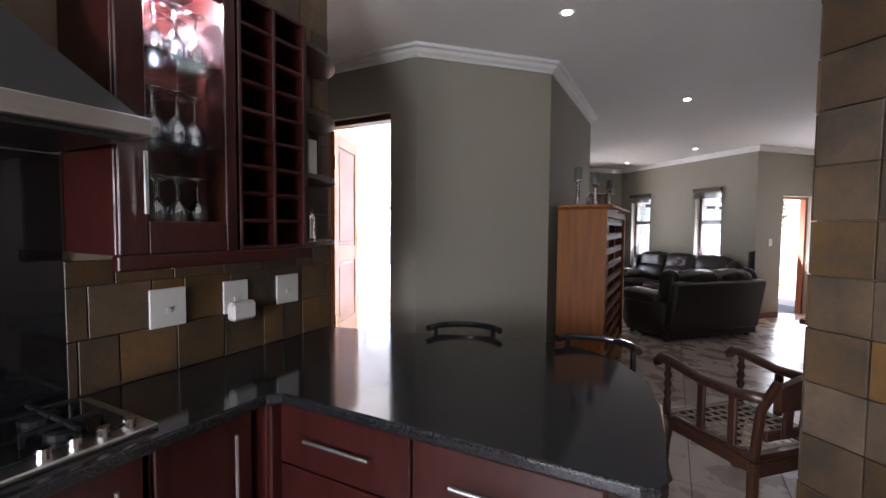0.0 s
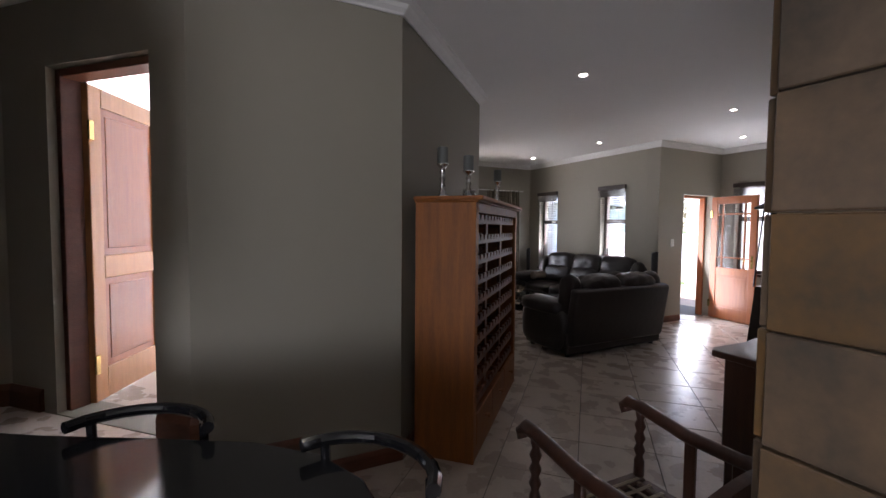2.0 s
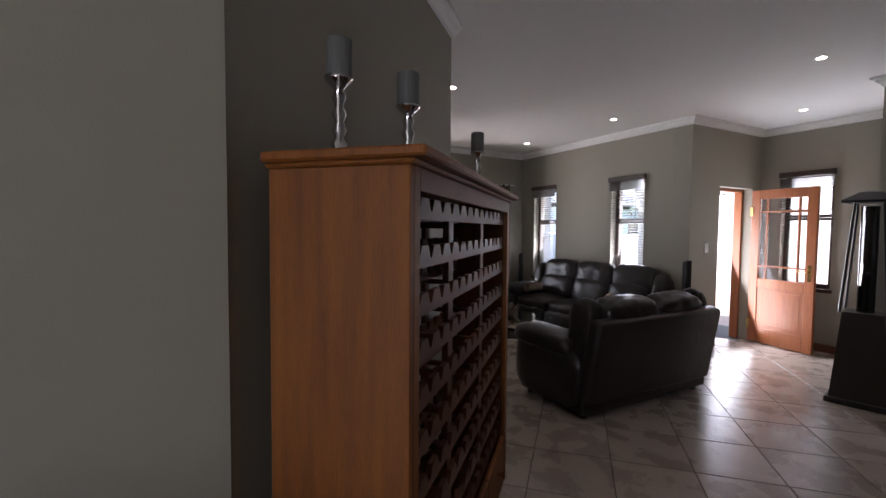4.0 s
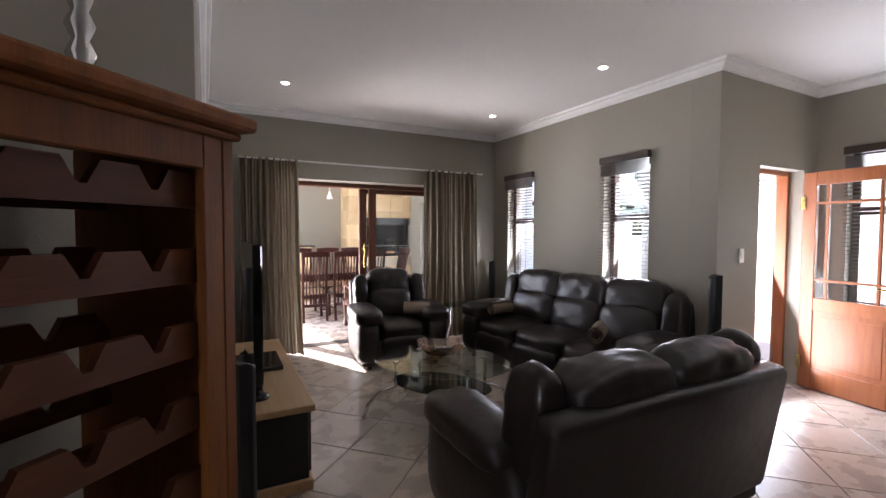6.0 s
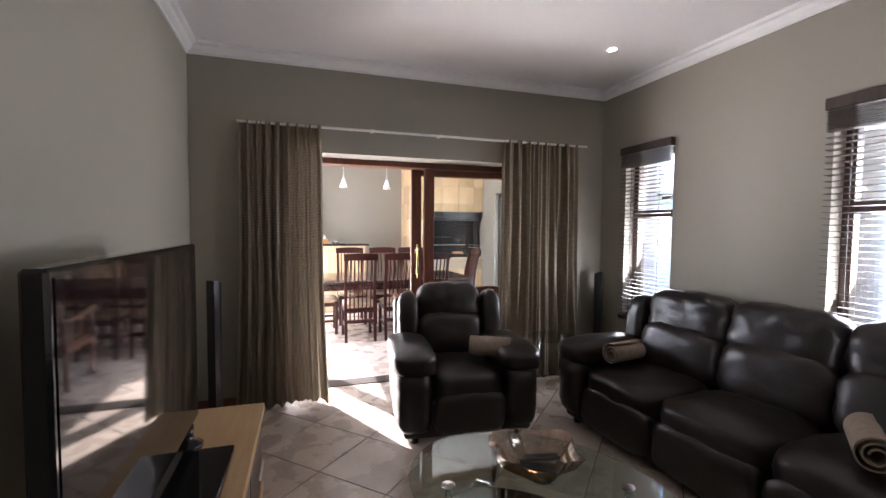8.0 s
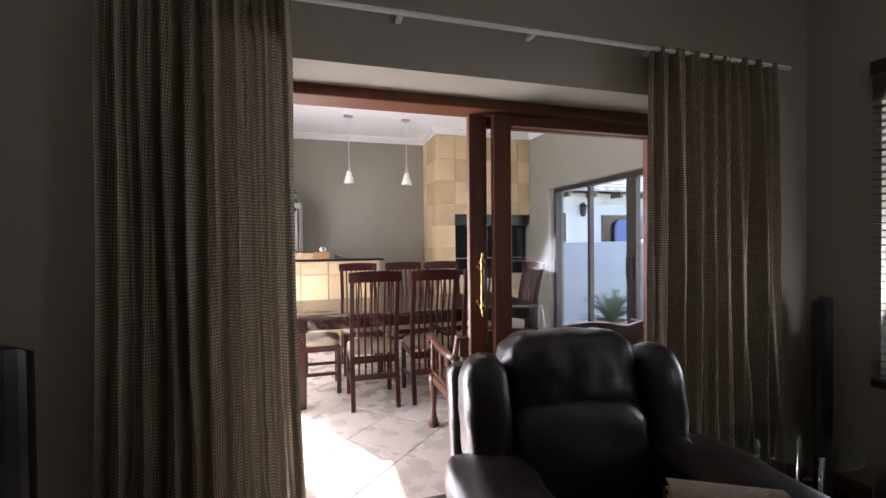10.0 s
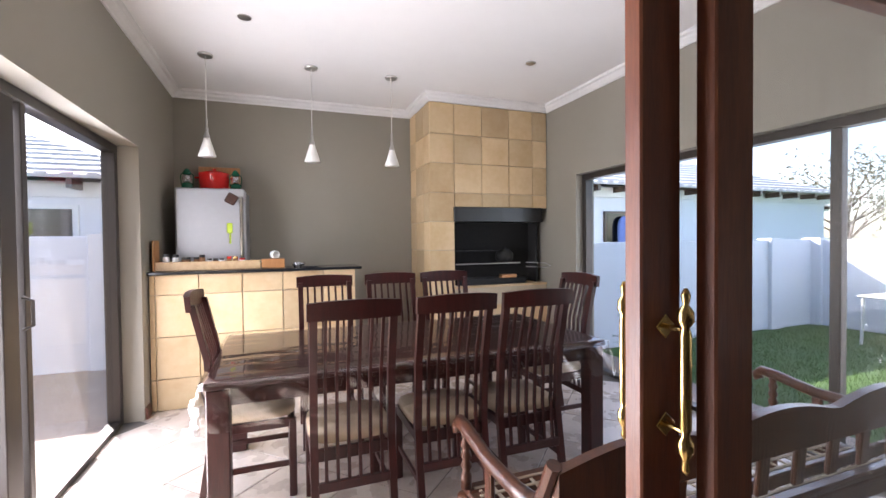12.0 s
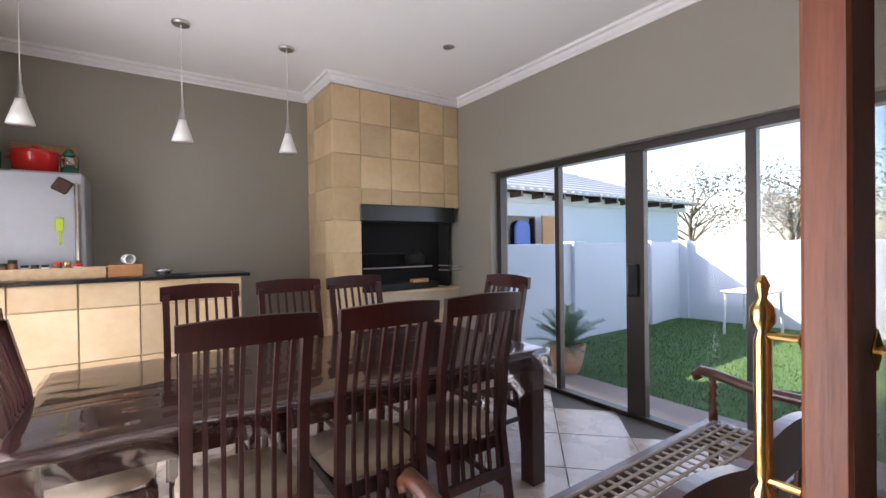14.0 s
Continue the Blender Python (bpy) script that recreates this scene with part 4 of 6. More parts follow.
outlet(0.81, 0.945, 1.105, 1.25, "square white wall switch plate")
ot = outlet(0.53, 0.65, 1.11, 1.25, "white wall socket with an adaptor plugged in")
part("adaptor", kbox(0.52, 0.64, 0.024, 0.07, 1.08, 1.16, 0.012), M_PLASTIC, ot)
outlet(0.235, 0.37, 1.11, 1.25, "square white wall socket plate")


def bar_stool(x, y, face, label):
    """Black tubular stool with a curved back rail; faces along +y before turning."""
    s = thing("bar_stool", pose(x, y, 0, 0, 0, face), label, "stool", "stools at the peninsula")
    part("seat", moved(cushion(0.36, 0.36, 0.07, 0.2, 4), pose(0, 0, 0.66)), M_LEATHER, s)
    arc = [(0.19 * math.sin(a), -0.05 - 0.17 * math.cos(a), 0.965) for a in [radians(q) for q in range(-75, 76, 15)]]
    part("back_rail", tube(arc, 0.016, 10), M_BLACKGLOSS, s)
    for sx in (-1, 1):
        part("back_post", tube([(sx * 0.15, -0.14, 0.955), (sx * 0.15, -0.15, 0.7), (sx * 0.17, -0.17, 0)], 0.012), M_BLACKGLOSS, s)
        part("front_leg", tube([(sx * 0.15, 0.14, 0.665), (sx * 0.18, 0.17, 0)], 0.012), M_BLACKGLOSS, s)
        part("side_bar", tube([(sx * 0.17, -0.16, 0.25), (sx * 0.17, 0.16, 0.25)], 0.009), M_BLACKGLOSS, s)
    part("foot_bar", tube([(-0.17, 0.165, 0.25), (0.17, 0.165, 0.25)], 0.009), M_BLACKGLOSS, s)
    return s


bar_stool(0.52, 1.62, 155, "black tubular bar stool tucked under the peninsula")
bar_stool(0.96, 1.22, 125, "black tubular bar stool at the rounded peninsula end")

clock = thing("wall_clock", pose(1.615, 0.34, 1.98, 0, -90, 0), "large round wall clock with a silver rim", "clock")
part("rim", lathe([(0.20, 0), (0.22, 0.0), (0.225, 0.02), (0.21, 0.045), (0.19, 0.05), (0.175, 0.03)], 40), M_CHROME, clock, smooth=True)
part("face", lathe([(0.18, 0.0), (0.18, 0.012), (0, 0.012)], 32), M_BLACK, clock)
for k in range(12):
    part("hour_mark", moved(box(-0.006, 0.006, 0.13, 0.17, 0.012, 0.015, 0.001), pose(0, 0, 0, 0, 0, 30 * k)), M_CHROME, clock)
part("hour_hand", moved(box(-0.006, 0.006, 0, 0.09, 0.016, 0.018, 0), pose(0, 0, 0, 0, 0, 60)), M_CHROME, clock)
part("minute_hand", moved(box(-0.004, 0.004, 0, 0.14, 0.019, 0.021, 0), pose(0, 0, 0, 0, 0, 200)), M_CHROME, clock)


# ---- carved chairs with thong seats ----
TWIST = [(0.022, 0), (0.022, 0.06), (0.014, 0.08), (0.024, 0.105), (0.014, 0.13), (0.024, 0.155), (0.014, 0.18), (0.024, 0.205), (0.014, 0.23), (0.02, 0.25), (0.02, 0.27)]


def thong_seat(x0, x1, y0, y1, z, parent, mat):
    fr = bmesh.new()
    add_box(fr, x0, x1, y0, y0 + 0.07, z - 0.03, z, 0.008)
    add_box(fr, x0, x1, y1 - 0.07, y1, z - 0.03, z, 0.008)
    add_box(fr, x0, x0 + 0.07, y0 + 0.07, y1 - 0.07, z - 0.03, z - 0.001, 0.006)
    add_box(fr, x1 - 0.07, x1, y0 + 0.07, y1 - 0.07, z - 0.03, z - 0.001, 0.006)
    st = part("seat", fr, mat, parent, "dark frame laced with pale thongs")
    for off, ax in ((0, 0), (0.004, 1)):
        bm = bmesh.new()
        n = int(((x1 - x0) if ax == 0 else (y1 - y0)) / 0.058)
        for k in range(n):
            for q in (-0.004, 0.004):
                if ax == 0:
                    x = x0 + 0.05 + (x1 - x0 - 0.1) * k / (n - 1) + q
                    add_box(bm, x - 0.003, x + 0.003, y0 + 0.03, y1 - 0.03, z - 0.006 + off, z - 0.001 + off)
                else:
                    y = y0 + 0.05 + (y1 - y0 - 0.1) * k / (n - 1) + q
                    add_box(bm, x0 + 0.03, x1 - 0.03, y - 0.003, y + 0.003, z - 0.006 + off, z - 0.001 + off)
        part("thong_lacing", bm, M_ROPE, st)["kind"] = "stuff"
    return st


def carved_seat(name, m, w, mat, label, category, splats, arm_h=0.72, depth=0.62, back_h=0.86):
    """Old carved armchair or bench: faces +y, its back at y=0, x from 0 to w."""
    c = thing(name, m, label, category)
    sz = 0.42
    thong_seat(0.03, w - 0.03, 0.03, depth - 0.02, sz, c, mat)
    part("apron", box(0.05, w - 0.05, depth - 0.06, depth - 0.03, sz - 0.11, sz - 0.031, 0.006), mat, c)
    part("apron", box(0.05, w - 0.05, 0.03, 0.06, sz - 0.11, sz - 0.031, 0.006), mat, c)
    for x in (0.035, w - 0.035):
        part("leg", lathe([(0.035, 0), (0.045, 0.02), (0.03, 0.06), (0.018, 0.12), (0.026, 0.25), (0.038, 0.33), (0.036, sz - 0.03)], 12, pose(x, depth - 0.05, 0)), mat, c, smooth=True)
        part("leg", lathe([(0.024, 0), (0.026, sz - 0.03)], 8, pose(x, 0.045, 0)), mat, c)
        part("back_post", tube([(x, 0.045, sz - 0.02), (x, 0.02, 0.65), (x, -0.05, back_h)], 0.022, 8), mat, c)
        part("arm_post", lathe([(r, z * (arm_h - sz - 0.01) / 0.27) for r, z in TWIST], 12, pose(x, depth - 0.05, sz)), mat, c, smooth=True)
        arm = [(x, 0.0, arm_h - 0.01), (x, 0.15, arm_h - 0.035), (x, 0.35, arm_h - 0.035), (x, depth - 0.06, arm_h), (x, depth + 0.01, arm_h + 0.005), (x, depth + 0.035, arm_h - 0.02), (x, depth + 0.02, arm_h - 0.045)]
        part("armrest", tube(arm, 0.027, 10), mat, c, smooth=True)
        for y in (0.16, 0.34):
            part("arm_spindle", box(x - 0.012, x + 0.012, y - 0.022, y + 0.022, sz, arm_h - 0.045, 0.006), mat, c)
        part("arm_skirt", box(x - 0.012, x + 0.012, 0.06, depth - 0.08, sz - 0.09, sz - 0.031, 0.004), mat, c)
    bm = bmesh.new()
    n = max(10, int(w / 0.05))
    for k in range(n):
        x0, x1 = 0.04 + (w - 0.08) * k / n, 0.04 + (w - 0.08) * (k + 1) / n
        hz = lambda x: back_h - 0.02 + 0.045 * abs(math.sin((x - 0.04) / (w - 0.08) * math.pi * max(1, round(w / 0.6))))
        z0 = back_h - 0.13
        pts = [(x0, z0), (x1, z0), (x1, hz(x1)), (x0, hz(x0))]
        f = [bm.verts.new((x, -0.065, z)) for x, z in pts]
        g = [bm.verts.new((x, -0.03, z)) for x, z in pts]
        bm.faces.new(f), bm.faces.new(g[::-1])
        for q in range(4):
            bm.faces.new((f[q], g[q], g[(q + 1) % 4], f[(q + 1) % 4]))
    bmesh.ops.remove_doubles(bm, verts=bm.verts[:], dist=1e-4)
    bmesh.ops.recalc_face_normals(bm, faces=bm.faces)
    part("crest_rail", bm, mat, c)
    part("lower_rail", box(0.05, w - 0.05, 0.0, 0.028, sz + 0.08, sz + 0.13, 0.006), mat, c)
    for k in range(splats):
        x = 0.1 + (w - 0.2) * k / (splats - 1)
        part("back_slat", moved(box(x - 0.028, x + 0.028, -0.01, 0.008, sz + 0.12, back_h - 0.12, 0.006), pose(0, 0.0, 0, 4, 0, 0) @ pose(0, -0.01, 0)), mat, c)
    return c


carved_seat("carved_armchair", pose(1.775, 1.06, 0), 0.64, M_DARKWOOD, "dark carved wooden armchair with a laced thong seat", "armchair", 5, back_h=0.80)
carved_seat("carved_bench", pose(4.96, 9.0, 0), 1.90, wood("carved_bench_wood", (0.12, 0.038, 0.015), (0.04, 0.013, 0.007), 0.32, coat=0.25), "carved wooden bench with a laced thong seat", "bench", 10, arm_h=0.66, depth=0.60, back_h=0.80)

desk = thing("writing_desk", pose(2.95, 1.68, 0), "dark wooden writing desk with a bowed edge", "desk")
bow = [(0.0, 0.0), (0.06, 0.03), (0.3, 0.02), (0.5, 0.05), (0.75, 0.03), (1.5, 0.03), (1.5, -0.75), (0.0, -0.75), (-0.03, -0.4)]
part("top", prism(bow[::-1], 0.86, 0.895, 0.008), M_DARKWOOD, desk)
part("body", box(0.05, 1.45, -0.72, -0.03, 0.35, 0.859, 0.01), M_DARKWOOD, desk)
part("pedestal", box(0.06, 0.5, -0.71, -0.04, 0.06, 0.349, 0.01), M_DARKWOOD, desk)
part("pedestal", box(1.0, 1.44, -0.71, -0.04, 0.06, 0.349, 0.01), M_DARKWOOD, desk)
for x in (0.1, 0.45, 1.05, 1.4):
    for y in (-0.66, -0.08):
        part("foot", lathe([(0.03, 0), (0.035, 0.03), (0.03, 0.06)], 10, pose(x, y, 0)), M_DARKWOOD, desk)
solo("paper_sheet", box(0, 0.3, 0, 0.21, 0.896, 0.898, 0), M_PAPER, "white paper lying on the desk", "paper", pose(3.35, 1.3, 0, 0, 0, 20))

heater = thing("patio_heater", pose(6.76, 3.30, 0, 0, 0, 12), "black pyramid shaped patio gas heater", "heater")
part("base", box(-0.22, 0.22, -0.22, 0.22, 0.0, 0.05, 0.008), M_BLACK, heater)


def frustum(a, z0, b, z1):
    bm = bmesh.new()
    lo = [bm.verts.new((sx * a, sy * a, z0)) for sx, sy in ((-1, -1), (1, -1), (1, 1), (-1, 1))]
    hi = [bm.verts.new((sx * b, sy * b, z1)) for sx, sy in ((-1, -1), (1, -1), (1, 1), (-1, 1))]
    for k in range(4):
        bm.faces.new((lo[k], lo[(k + 1) % 4], hi[(k + 1) % 4], hi[k]))
    bm.faces.new(lo[::-1]), bm.faces.new(hi)
    return bm


part("cabinet", frustum(0.19, 0.05, 0.135, 0.80), M_ALU, heater)
for k in range(6):
    part("vent_slot", box(-0.12, 0.12, -0.187 + k * 0.004, -0.17 + k * 0.004, 0.18 + k * 0.05, 0.195 + k * 0.05, 0.002), M_BLACKGLOSS, heater)
part("tube", lathe([(0.06, 0.80), (0.06, 1.72)], 16), M_DARKGLASS, heater)
for sx in (-1, 1):
    for sy in (-1, 1):
        part("guard_rod", tube([(sx * 0.15, sy * 0.15, 0.80), (sx * 0.09, sy * 0.09, 1.75)], 0.01), M_BLACK, heater)
part("hood", lathe([(0.24, 1.75), (0.245, 1.77), (0.1, 1.84), (0.0, 1.86)], 4, pose(0, 0, 0, 0, 0, 45)), M_BLACK, heater)

M_LINING = material("niche_lining", (0.6, 0.55, 0.42), 0.8, scale=3)
for z0, z1 in ((1.655, 2.24), (0.73, 1.31)):
    n = thing("wall_niche_light", pose(7.42, 3.13, z0), "lit display niche in the taupe wall", "niche", "lit niches", kind="structure")
    h = z1 - z0
    part("recess_back", box(0, 0.49, 0.16, 0.198, 0, h, 0), M_LINING, n)
    part("recess_side", box(0.001, 0.013, 0.002, 0.16, 0, h, 0), M_LINING, n)
    part("recess_side", box(0.477, 0.489, 0.002, 0.16, 0, h, 0), M_LINING, n)
    part("recess_shelf", box(0.013, 0.477, 0.002, 0.16, 0.001, 0.012, 0), M_LINING, n)
    part("niche_lamp", lathe([(0, h - 0.02), (0.035, h - 0.018), (0.035, h - 0.002)], 14, pose(0.245, 0.08, 0)), M_NICHE, n)

# ---- wine rack on the slanted wall ----
RK = pose(1.835 + 0.03, 2.965 - 0.03, 0, 0, 0, 45)
wr = thing("wine_rack", RK, "tall honey pine wine rack with scalloped shelves", "wine rack")
RL, RD, RH = 1.59, 0.40, 1.65
part("side", box(0, 0.028, -RD, 0, 0, RH, 0.003), M_PINE, wr)
part("side", box(RL - 0.028, RL, -RD, 0, 0, RH, 0.003), M_PINE, wr)
part("top", box(-0.03, RL + 0.012, -RD - 0.05, 0.005, RH + 0.014, RH + 0.04, 0.006), M_PINE, wr)
part("top_moulding", box(-0.015, RL + 0.006, -RD - 0.018, 0.003, RH, RH + 0.0135, 0.005), M_PINE, wr)
part("base", box(0.028, RL - 0.028, -RD + 0.004, -0.01, 0.0, 0.09, 0.003), M_PINE, wr)
part("front_stile", box(0.028, 0.07, -RD, -RD + 0.022, 0.09, RH, 0.002), M_PINE, wr)
part("front_stile", box(RL - 0.07, RL - 0.028, -RD, -RD + 0.022, 0.09, RH, 0.002), M_PINE, wr)
part("top_rail", box(0.07, RL - 0.07, -RD, -RD + 0.022, RH - 0.06, RH, 0.002), M_PINE, wr)
for k in range(3):
    x0 = 0.075 + k * (RL - 0.15) / 3
    dr = part("drawer", box(x0, x0 + (RL - 0.15) / 3 - 0.006, -RD - 0.004, -RD + 0.02, 0.10, 0.30, 0.004), M_PINE, wr)
    part("knob", lathe([(0.008, 0), (0.008, 0.015), (0.018, 0.025), (0.012, 0.035), (0, 0.036)], 12, pose(x0 + 0.24, -RD - 0.004, 0.2, 90, 0, 0)), M_PINE, dr)


def scalloped(length, n, h, notch):
    """A board on edge with trapezoid notches for bottle necks."""
    p = length / n
    top = []
    for k in range(n):
        x = k * p
        top += [(x + p * 0.06, h - notch), (x + p * 0.24, h), (x + p * 0.76, h), (x + p * 0.94, h - notch)]
    pts = [(0, 0), (length, 0)] + [(length, h - notch)] + top[::-1] + [(0, h - notch)]
    bm = bmesh.new()
    a = [bm.verts.new((x, 0, z)) for x, z in pts]
    b = [bm.verts.new((x, 0.018, z)) for x, z in pts]
    for k in range(len(pts)):
        bm.faces.new((a[k], a[(k + 1) % len(pts)], b[(k + 1) % len(pts)], b[k]))
    bm.faces.new(a[::-1]), bm.faces.new(b)
    bmesh.ops.recalc_face_normals(bm, faces=bm.faces)
    return bm


board = None
levels = [0.306 + 0.135 * k for k in range(10)]
for z in levels:
    for y in (-RD + 0.03, -0.10):
        if board is None:
            board = part("bottle_rail", scalloped(RL - 0.06, 14, 0.062, 0.036), M_RAIL, wr)
            ob = board
        else:
            ob = new("bottle_rail", board.data)
            ob.parent = wr
        ob.location = (0.03, y, z)
for x in (RL / 3, 2 * RL / 3):
    part("divider", box(x - 0.03, x + 0.03, -RD + 0.05, -RD + 0.072, 0.30, RH - 0.06, 0.002), M_RAIL, wr)
    part("rear_divider", box(x - 0.03, x + 0.03, -0.078, -0.056, 0.30, RH - 0.01, 0.002), M_RAIL, wr)
    for z in levels:
        part("neck_bearer", box(x - 0.012, x + 0.012, -RD + 0.073, -0.08, z - 0.024, z - 0.002, 0.002), M_RAIL, wr)


def candlestick(m, h, label):
    c = thing("candlestick", m, label, "candlestick", "candlesticks on the wine rack")
    s = h / 0.2
    part("stem", lathe([(0.042, 0), (0.044, 0.008 * s), (0.02, 0.02 * s), (0.024, 0.035 * s), (0.012, 0.05 * s), (0.022, 0.07 * s), (0.012, 0.09 * s), (0.022, 0.11 * s), (0.012, 0.13 * s), (0.02, 0.15 * s), (0.012, 0.17 * s), (0.038, 0.192 * s), (0.04, h)], 20), M_CHROME, c, "silvery turned stem", True)
    part("candle", lathe([(0.036, h), (0.036, h + 0.10), (0.031, h + 0.105), (0, h + 0.102)], 20), M_CANDLE, c, "thick grey candle")
    return c


zt = RH + 0.04
candlestick(RK @ pose(0.12, -0.14, zt), 0.22, "silver turned candlestick with a grey candle")
candlestick(RK @ pose(0.36, -0.25, zt), 0.2, "silver turned candlestick with a grey candle")
candlestick(RK @ pose(1.43, -0.24, zt), 0.235, "silver turned candlestick with a thick grey candle")
solo("glass_jar", lathe([(0.05, 0), (0.055, 0.01), (0.05, 0.09), (0.053, 0.1), (0.048, 0.1), (0.045, 0.012), (0, 0.01)], 18), M_GOBLET, "clear glass jar on the wine rack", "jar", RK @ pose(0.72, -0.16, zt), smooth=True)


# ---- lounge ----
def recliner(name, m, seats, w, label, category, depth=0.92, high=1.0, seed=1):
    """Leather recliner sofa facing -y; x from -w/2 to w/2, front at y=0."""
    s = thing(name, m, label, category)
    aw = 0.24
    iw = w - 2 * aw
    sw = iw / seats
    part("base", box(-w / 2 + 0.04, w / 2 - 0.04, 0.06, depth - 0.08, 0.04, 0.30, 0.03, 3), M_LEATHER, s)
    part("back_shell", moved(box(-w / 2 + 0.05, w / 2 - 0.05, -0.05, 0.09, 0.0, high - 0.24, 0.045, 3), pose(0, depth - 0.13, 0.14, -9, 0, 0)), M_LEATHER, s, smooth=True)
    for sx in (-1, 1):
        part("arm", moved(cushion(aw + 0.02, depth - 0.10, 0.50, 0.12, 6, seed + sx), pose(sx * (w / 2 - aw / 2), depth / 2 - 0.06, 0.05)), M_LEATHER, s, smooth=True)
        part("arm_pad", moved(cushion(aw + 0.07, depth - 0.2, 0.17, 0.5, 7, seed + 3 + sx, 0.010), pose(sx * (w / 2 - aw / 2), depth / 2 - 0.11, 0.47)), M_LEATHER, s, smooth=True)
        part("wing", moved(cushion(0.17, 0.24, 0.43, 0.3, 6, seed + 9 + sx, 0.010), pose(sx * (w / 2 - aw / 2 - 0.03), depth - 0.22, 0.50, -8, 0, 0)), M_LEATHER, s, smooth=True)
    for k in range(seats):
        x = -iw / 2 + sw * (k + 0.5)
        part("seat", moved(cushion(sw + 0.01, 0.62, 0.24, 0.28, 9, seed + k, 0.010), pose(x, 0.33, 0.25)), M_LEATHER, s, smooth=True)
        part("footrest", moved(cushion(sw - 0.01, 0.16, 0.30, 0.1, 6, seed + k + 20, 0.008), pose(x, 0.08, 0.06)), M_LEATHER, s, smooth=True)
        part("lumbar_cushion", moved(cushion(sw + 0.01, 0.24, 0.36, 0.15, 8, seed + k + 30, 0.012), pose(x, depth - 0.27, 0.42, -12, 0, 0)), M_LEATHER, s, smooth=True)
        part("head_cushion", moved(cushion(sw + 0.015, 0.27, 0.35, 0.2, 12, seed + k + 40, 0.013), pose(x, depth - 0.16, high - 0.33, -10, 0, 0)), M_LEATHER, s, smooth=True)
    for sx in (-1, 1):
        for y in (0.12, depth - 0.16):
            part("foot", lathe([(0.03, 0), (0.03, 0.045)], 10, pose(sx * (w / 2 - 0.12), y, 0)), M_BLACK, s)
    return s


recliner("loveseat", pose(5.04, 4.95, 0, 0, 0, 180), 2, 1.66, "dark brown leather two seat recliner seen from behind", "sofa", high=0.92, seed=2)
recliner("sofa", pose(5.92, 6.18, 0, 0, 0, -84.5), 3, 2.34, "dark brown leather three seat recliner sofa", "sofa", seed=5)
recliner("recliner_chair", pose(5.02, 7.13, 0, 0, 0, -6), 1, 1.0, "dark brown leather recliner armchair by the sliding door", "armchair", depth=0.95, high=0.99, seed=11)


def towel(m):
    bm = bmesh.new()
    n, L, W = 70, 0.30, 1.0
    rows = []
    for i in range(n + 1):
        a = i / n * 4.6 * math.pi
        r = 0.018 + 0.052 * i / n
        p = (r * math.cos(a), r * math.sin(a))
        q = ((r + 0.008) * math.cos(a), (r + 0.008) * math.sin(a))
        rows.append([bm.verts.new((-L / 2 + noise.noise(Vector((i * 0.2, 0, 3))) * 0.006, *p)), bm.verts.new((L / 2, *p)), bm.verts.new((L / 2, *q)), bm.verts.new((-L / 2 + noise.noise(Vector((i * 0.2, 0, 3))) * 0.006, *q))])
    for a, b in zip(rows, rows[1:]):
        for k in range(4):
            bm.faces.new((a[k], a[(k + 1) % 4], b[(k + 1) % 4], b[k]))
    bm.faces.new(rows[0]), bm.faces.new(rows[-1][::-1])
    bmesh.ops.recalc_face_normals(bm, faces=bm.faces)
    return solo("rolled_towel", bm, M_TOWEL, "rolled taupe towel lying on a leather seat", "towel", m, "rolled towels", smooth=False)


towel(pose(5.25, 7.36, 0.60, 0, 0, 150))
towel(pose(6.14, 6.98, 0.60, 0, 0, 10))
towel(pose(6.20, 5.58, 0.60, 0, 0, 35))
towel(pose(5.55, 4.62, 0.60, 0, 0, 120))

ct = thing("coffee_table", pose(4.82, 5.92, 0, 0, 0, -52), "oval glass coffee table with curved chrome legs", "coffee table")


def ellipse(a, b, n=48):
    return [(a * math.cos(2 * math.pi * k / n), b * math.sin(2 * math.pi * k / n)) for k in range(n)]


part("tabletop", prism(ellipse(0.56, 0.44), 0.44, 0.452, 0.003), M_TABLEGLASS, ct, "clear oval glass top")
part("lower_shelf", prism(ellipse(0.42, 0.25), 0.25, 0.26, 0.003), M_DARKGLASS, ct, "smoked oval glass shelf")
for sx in (-1, 1):
    for sy in (-1, 1):
        lg = part("leg", tube([(sx * 0.30, sy * 0.20, 0.435), (sx * 0.30, sy * 0.20, 0.25), (sx * 0.34, sy * 0.225, 0.235), (sx * 0.42, sy * 0.27, 0.2), (sx * 0.49, sy * 0.31, 0.11), (sx * 0.52, sy * 0.33, 0.005)], 0.014, 10), M_CHROME, ct, smooth=True)
        part("top_disc", lathe([(0.028, 0.453), (0.028, 0.458), (0, 0.459)], 16, pose(sx * 0.30, sy * 0.20, 0)), M_CHROME, lg)
bowl = bmesh.new()
rings = []
for i, (r, z) in enumerate(((0.05, 0), (0.1, 0.01), (0.16, 0.05), (0.19, 0.1))):
    rings.append([bowl.verts.new(((r + 0.018 * math.sin(6 * a) * i / 3) * math.cos(a), (r + 0.018 * math.sin(6 * a) * i / 3) * math.sin(a), z + 0.016 * i / 3 * math.sin(4 * a))) for a in [2 * math.pi * k / 40 for k in range(40)]])
for a, b in zip(rings, rings[1:]):
    for k in range(40):
        bowl.faces.new((a[k], a[(k + 1) % 40], b[(k + 1) % 40], b[k]))
bowl.faces.new(rings[0])
bmesh.ops.solidify(bowl, geom=bowl.faces[:], thickness=0.006)
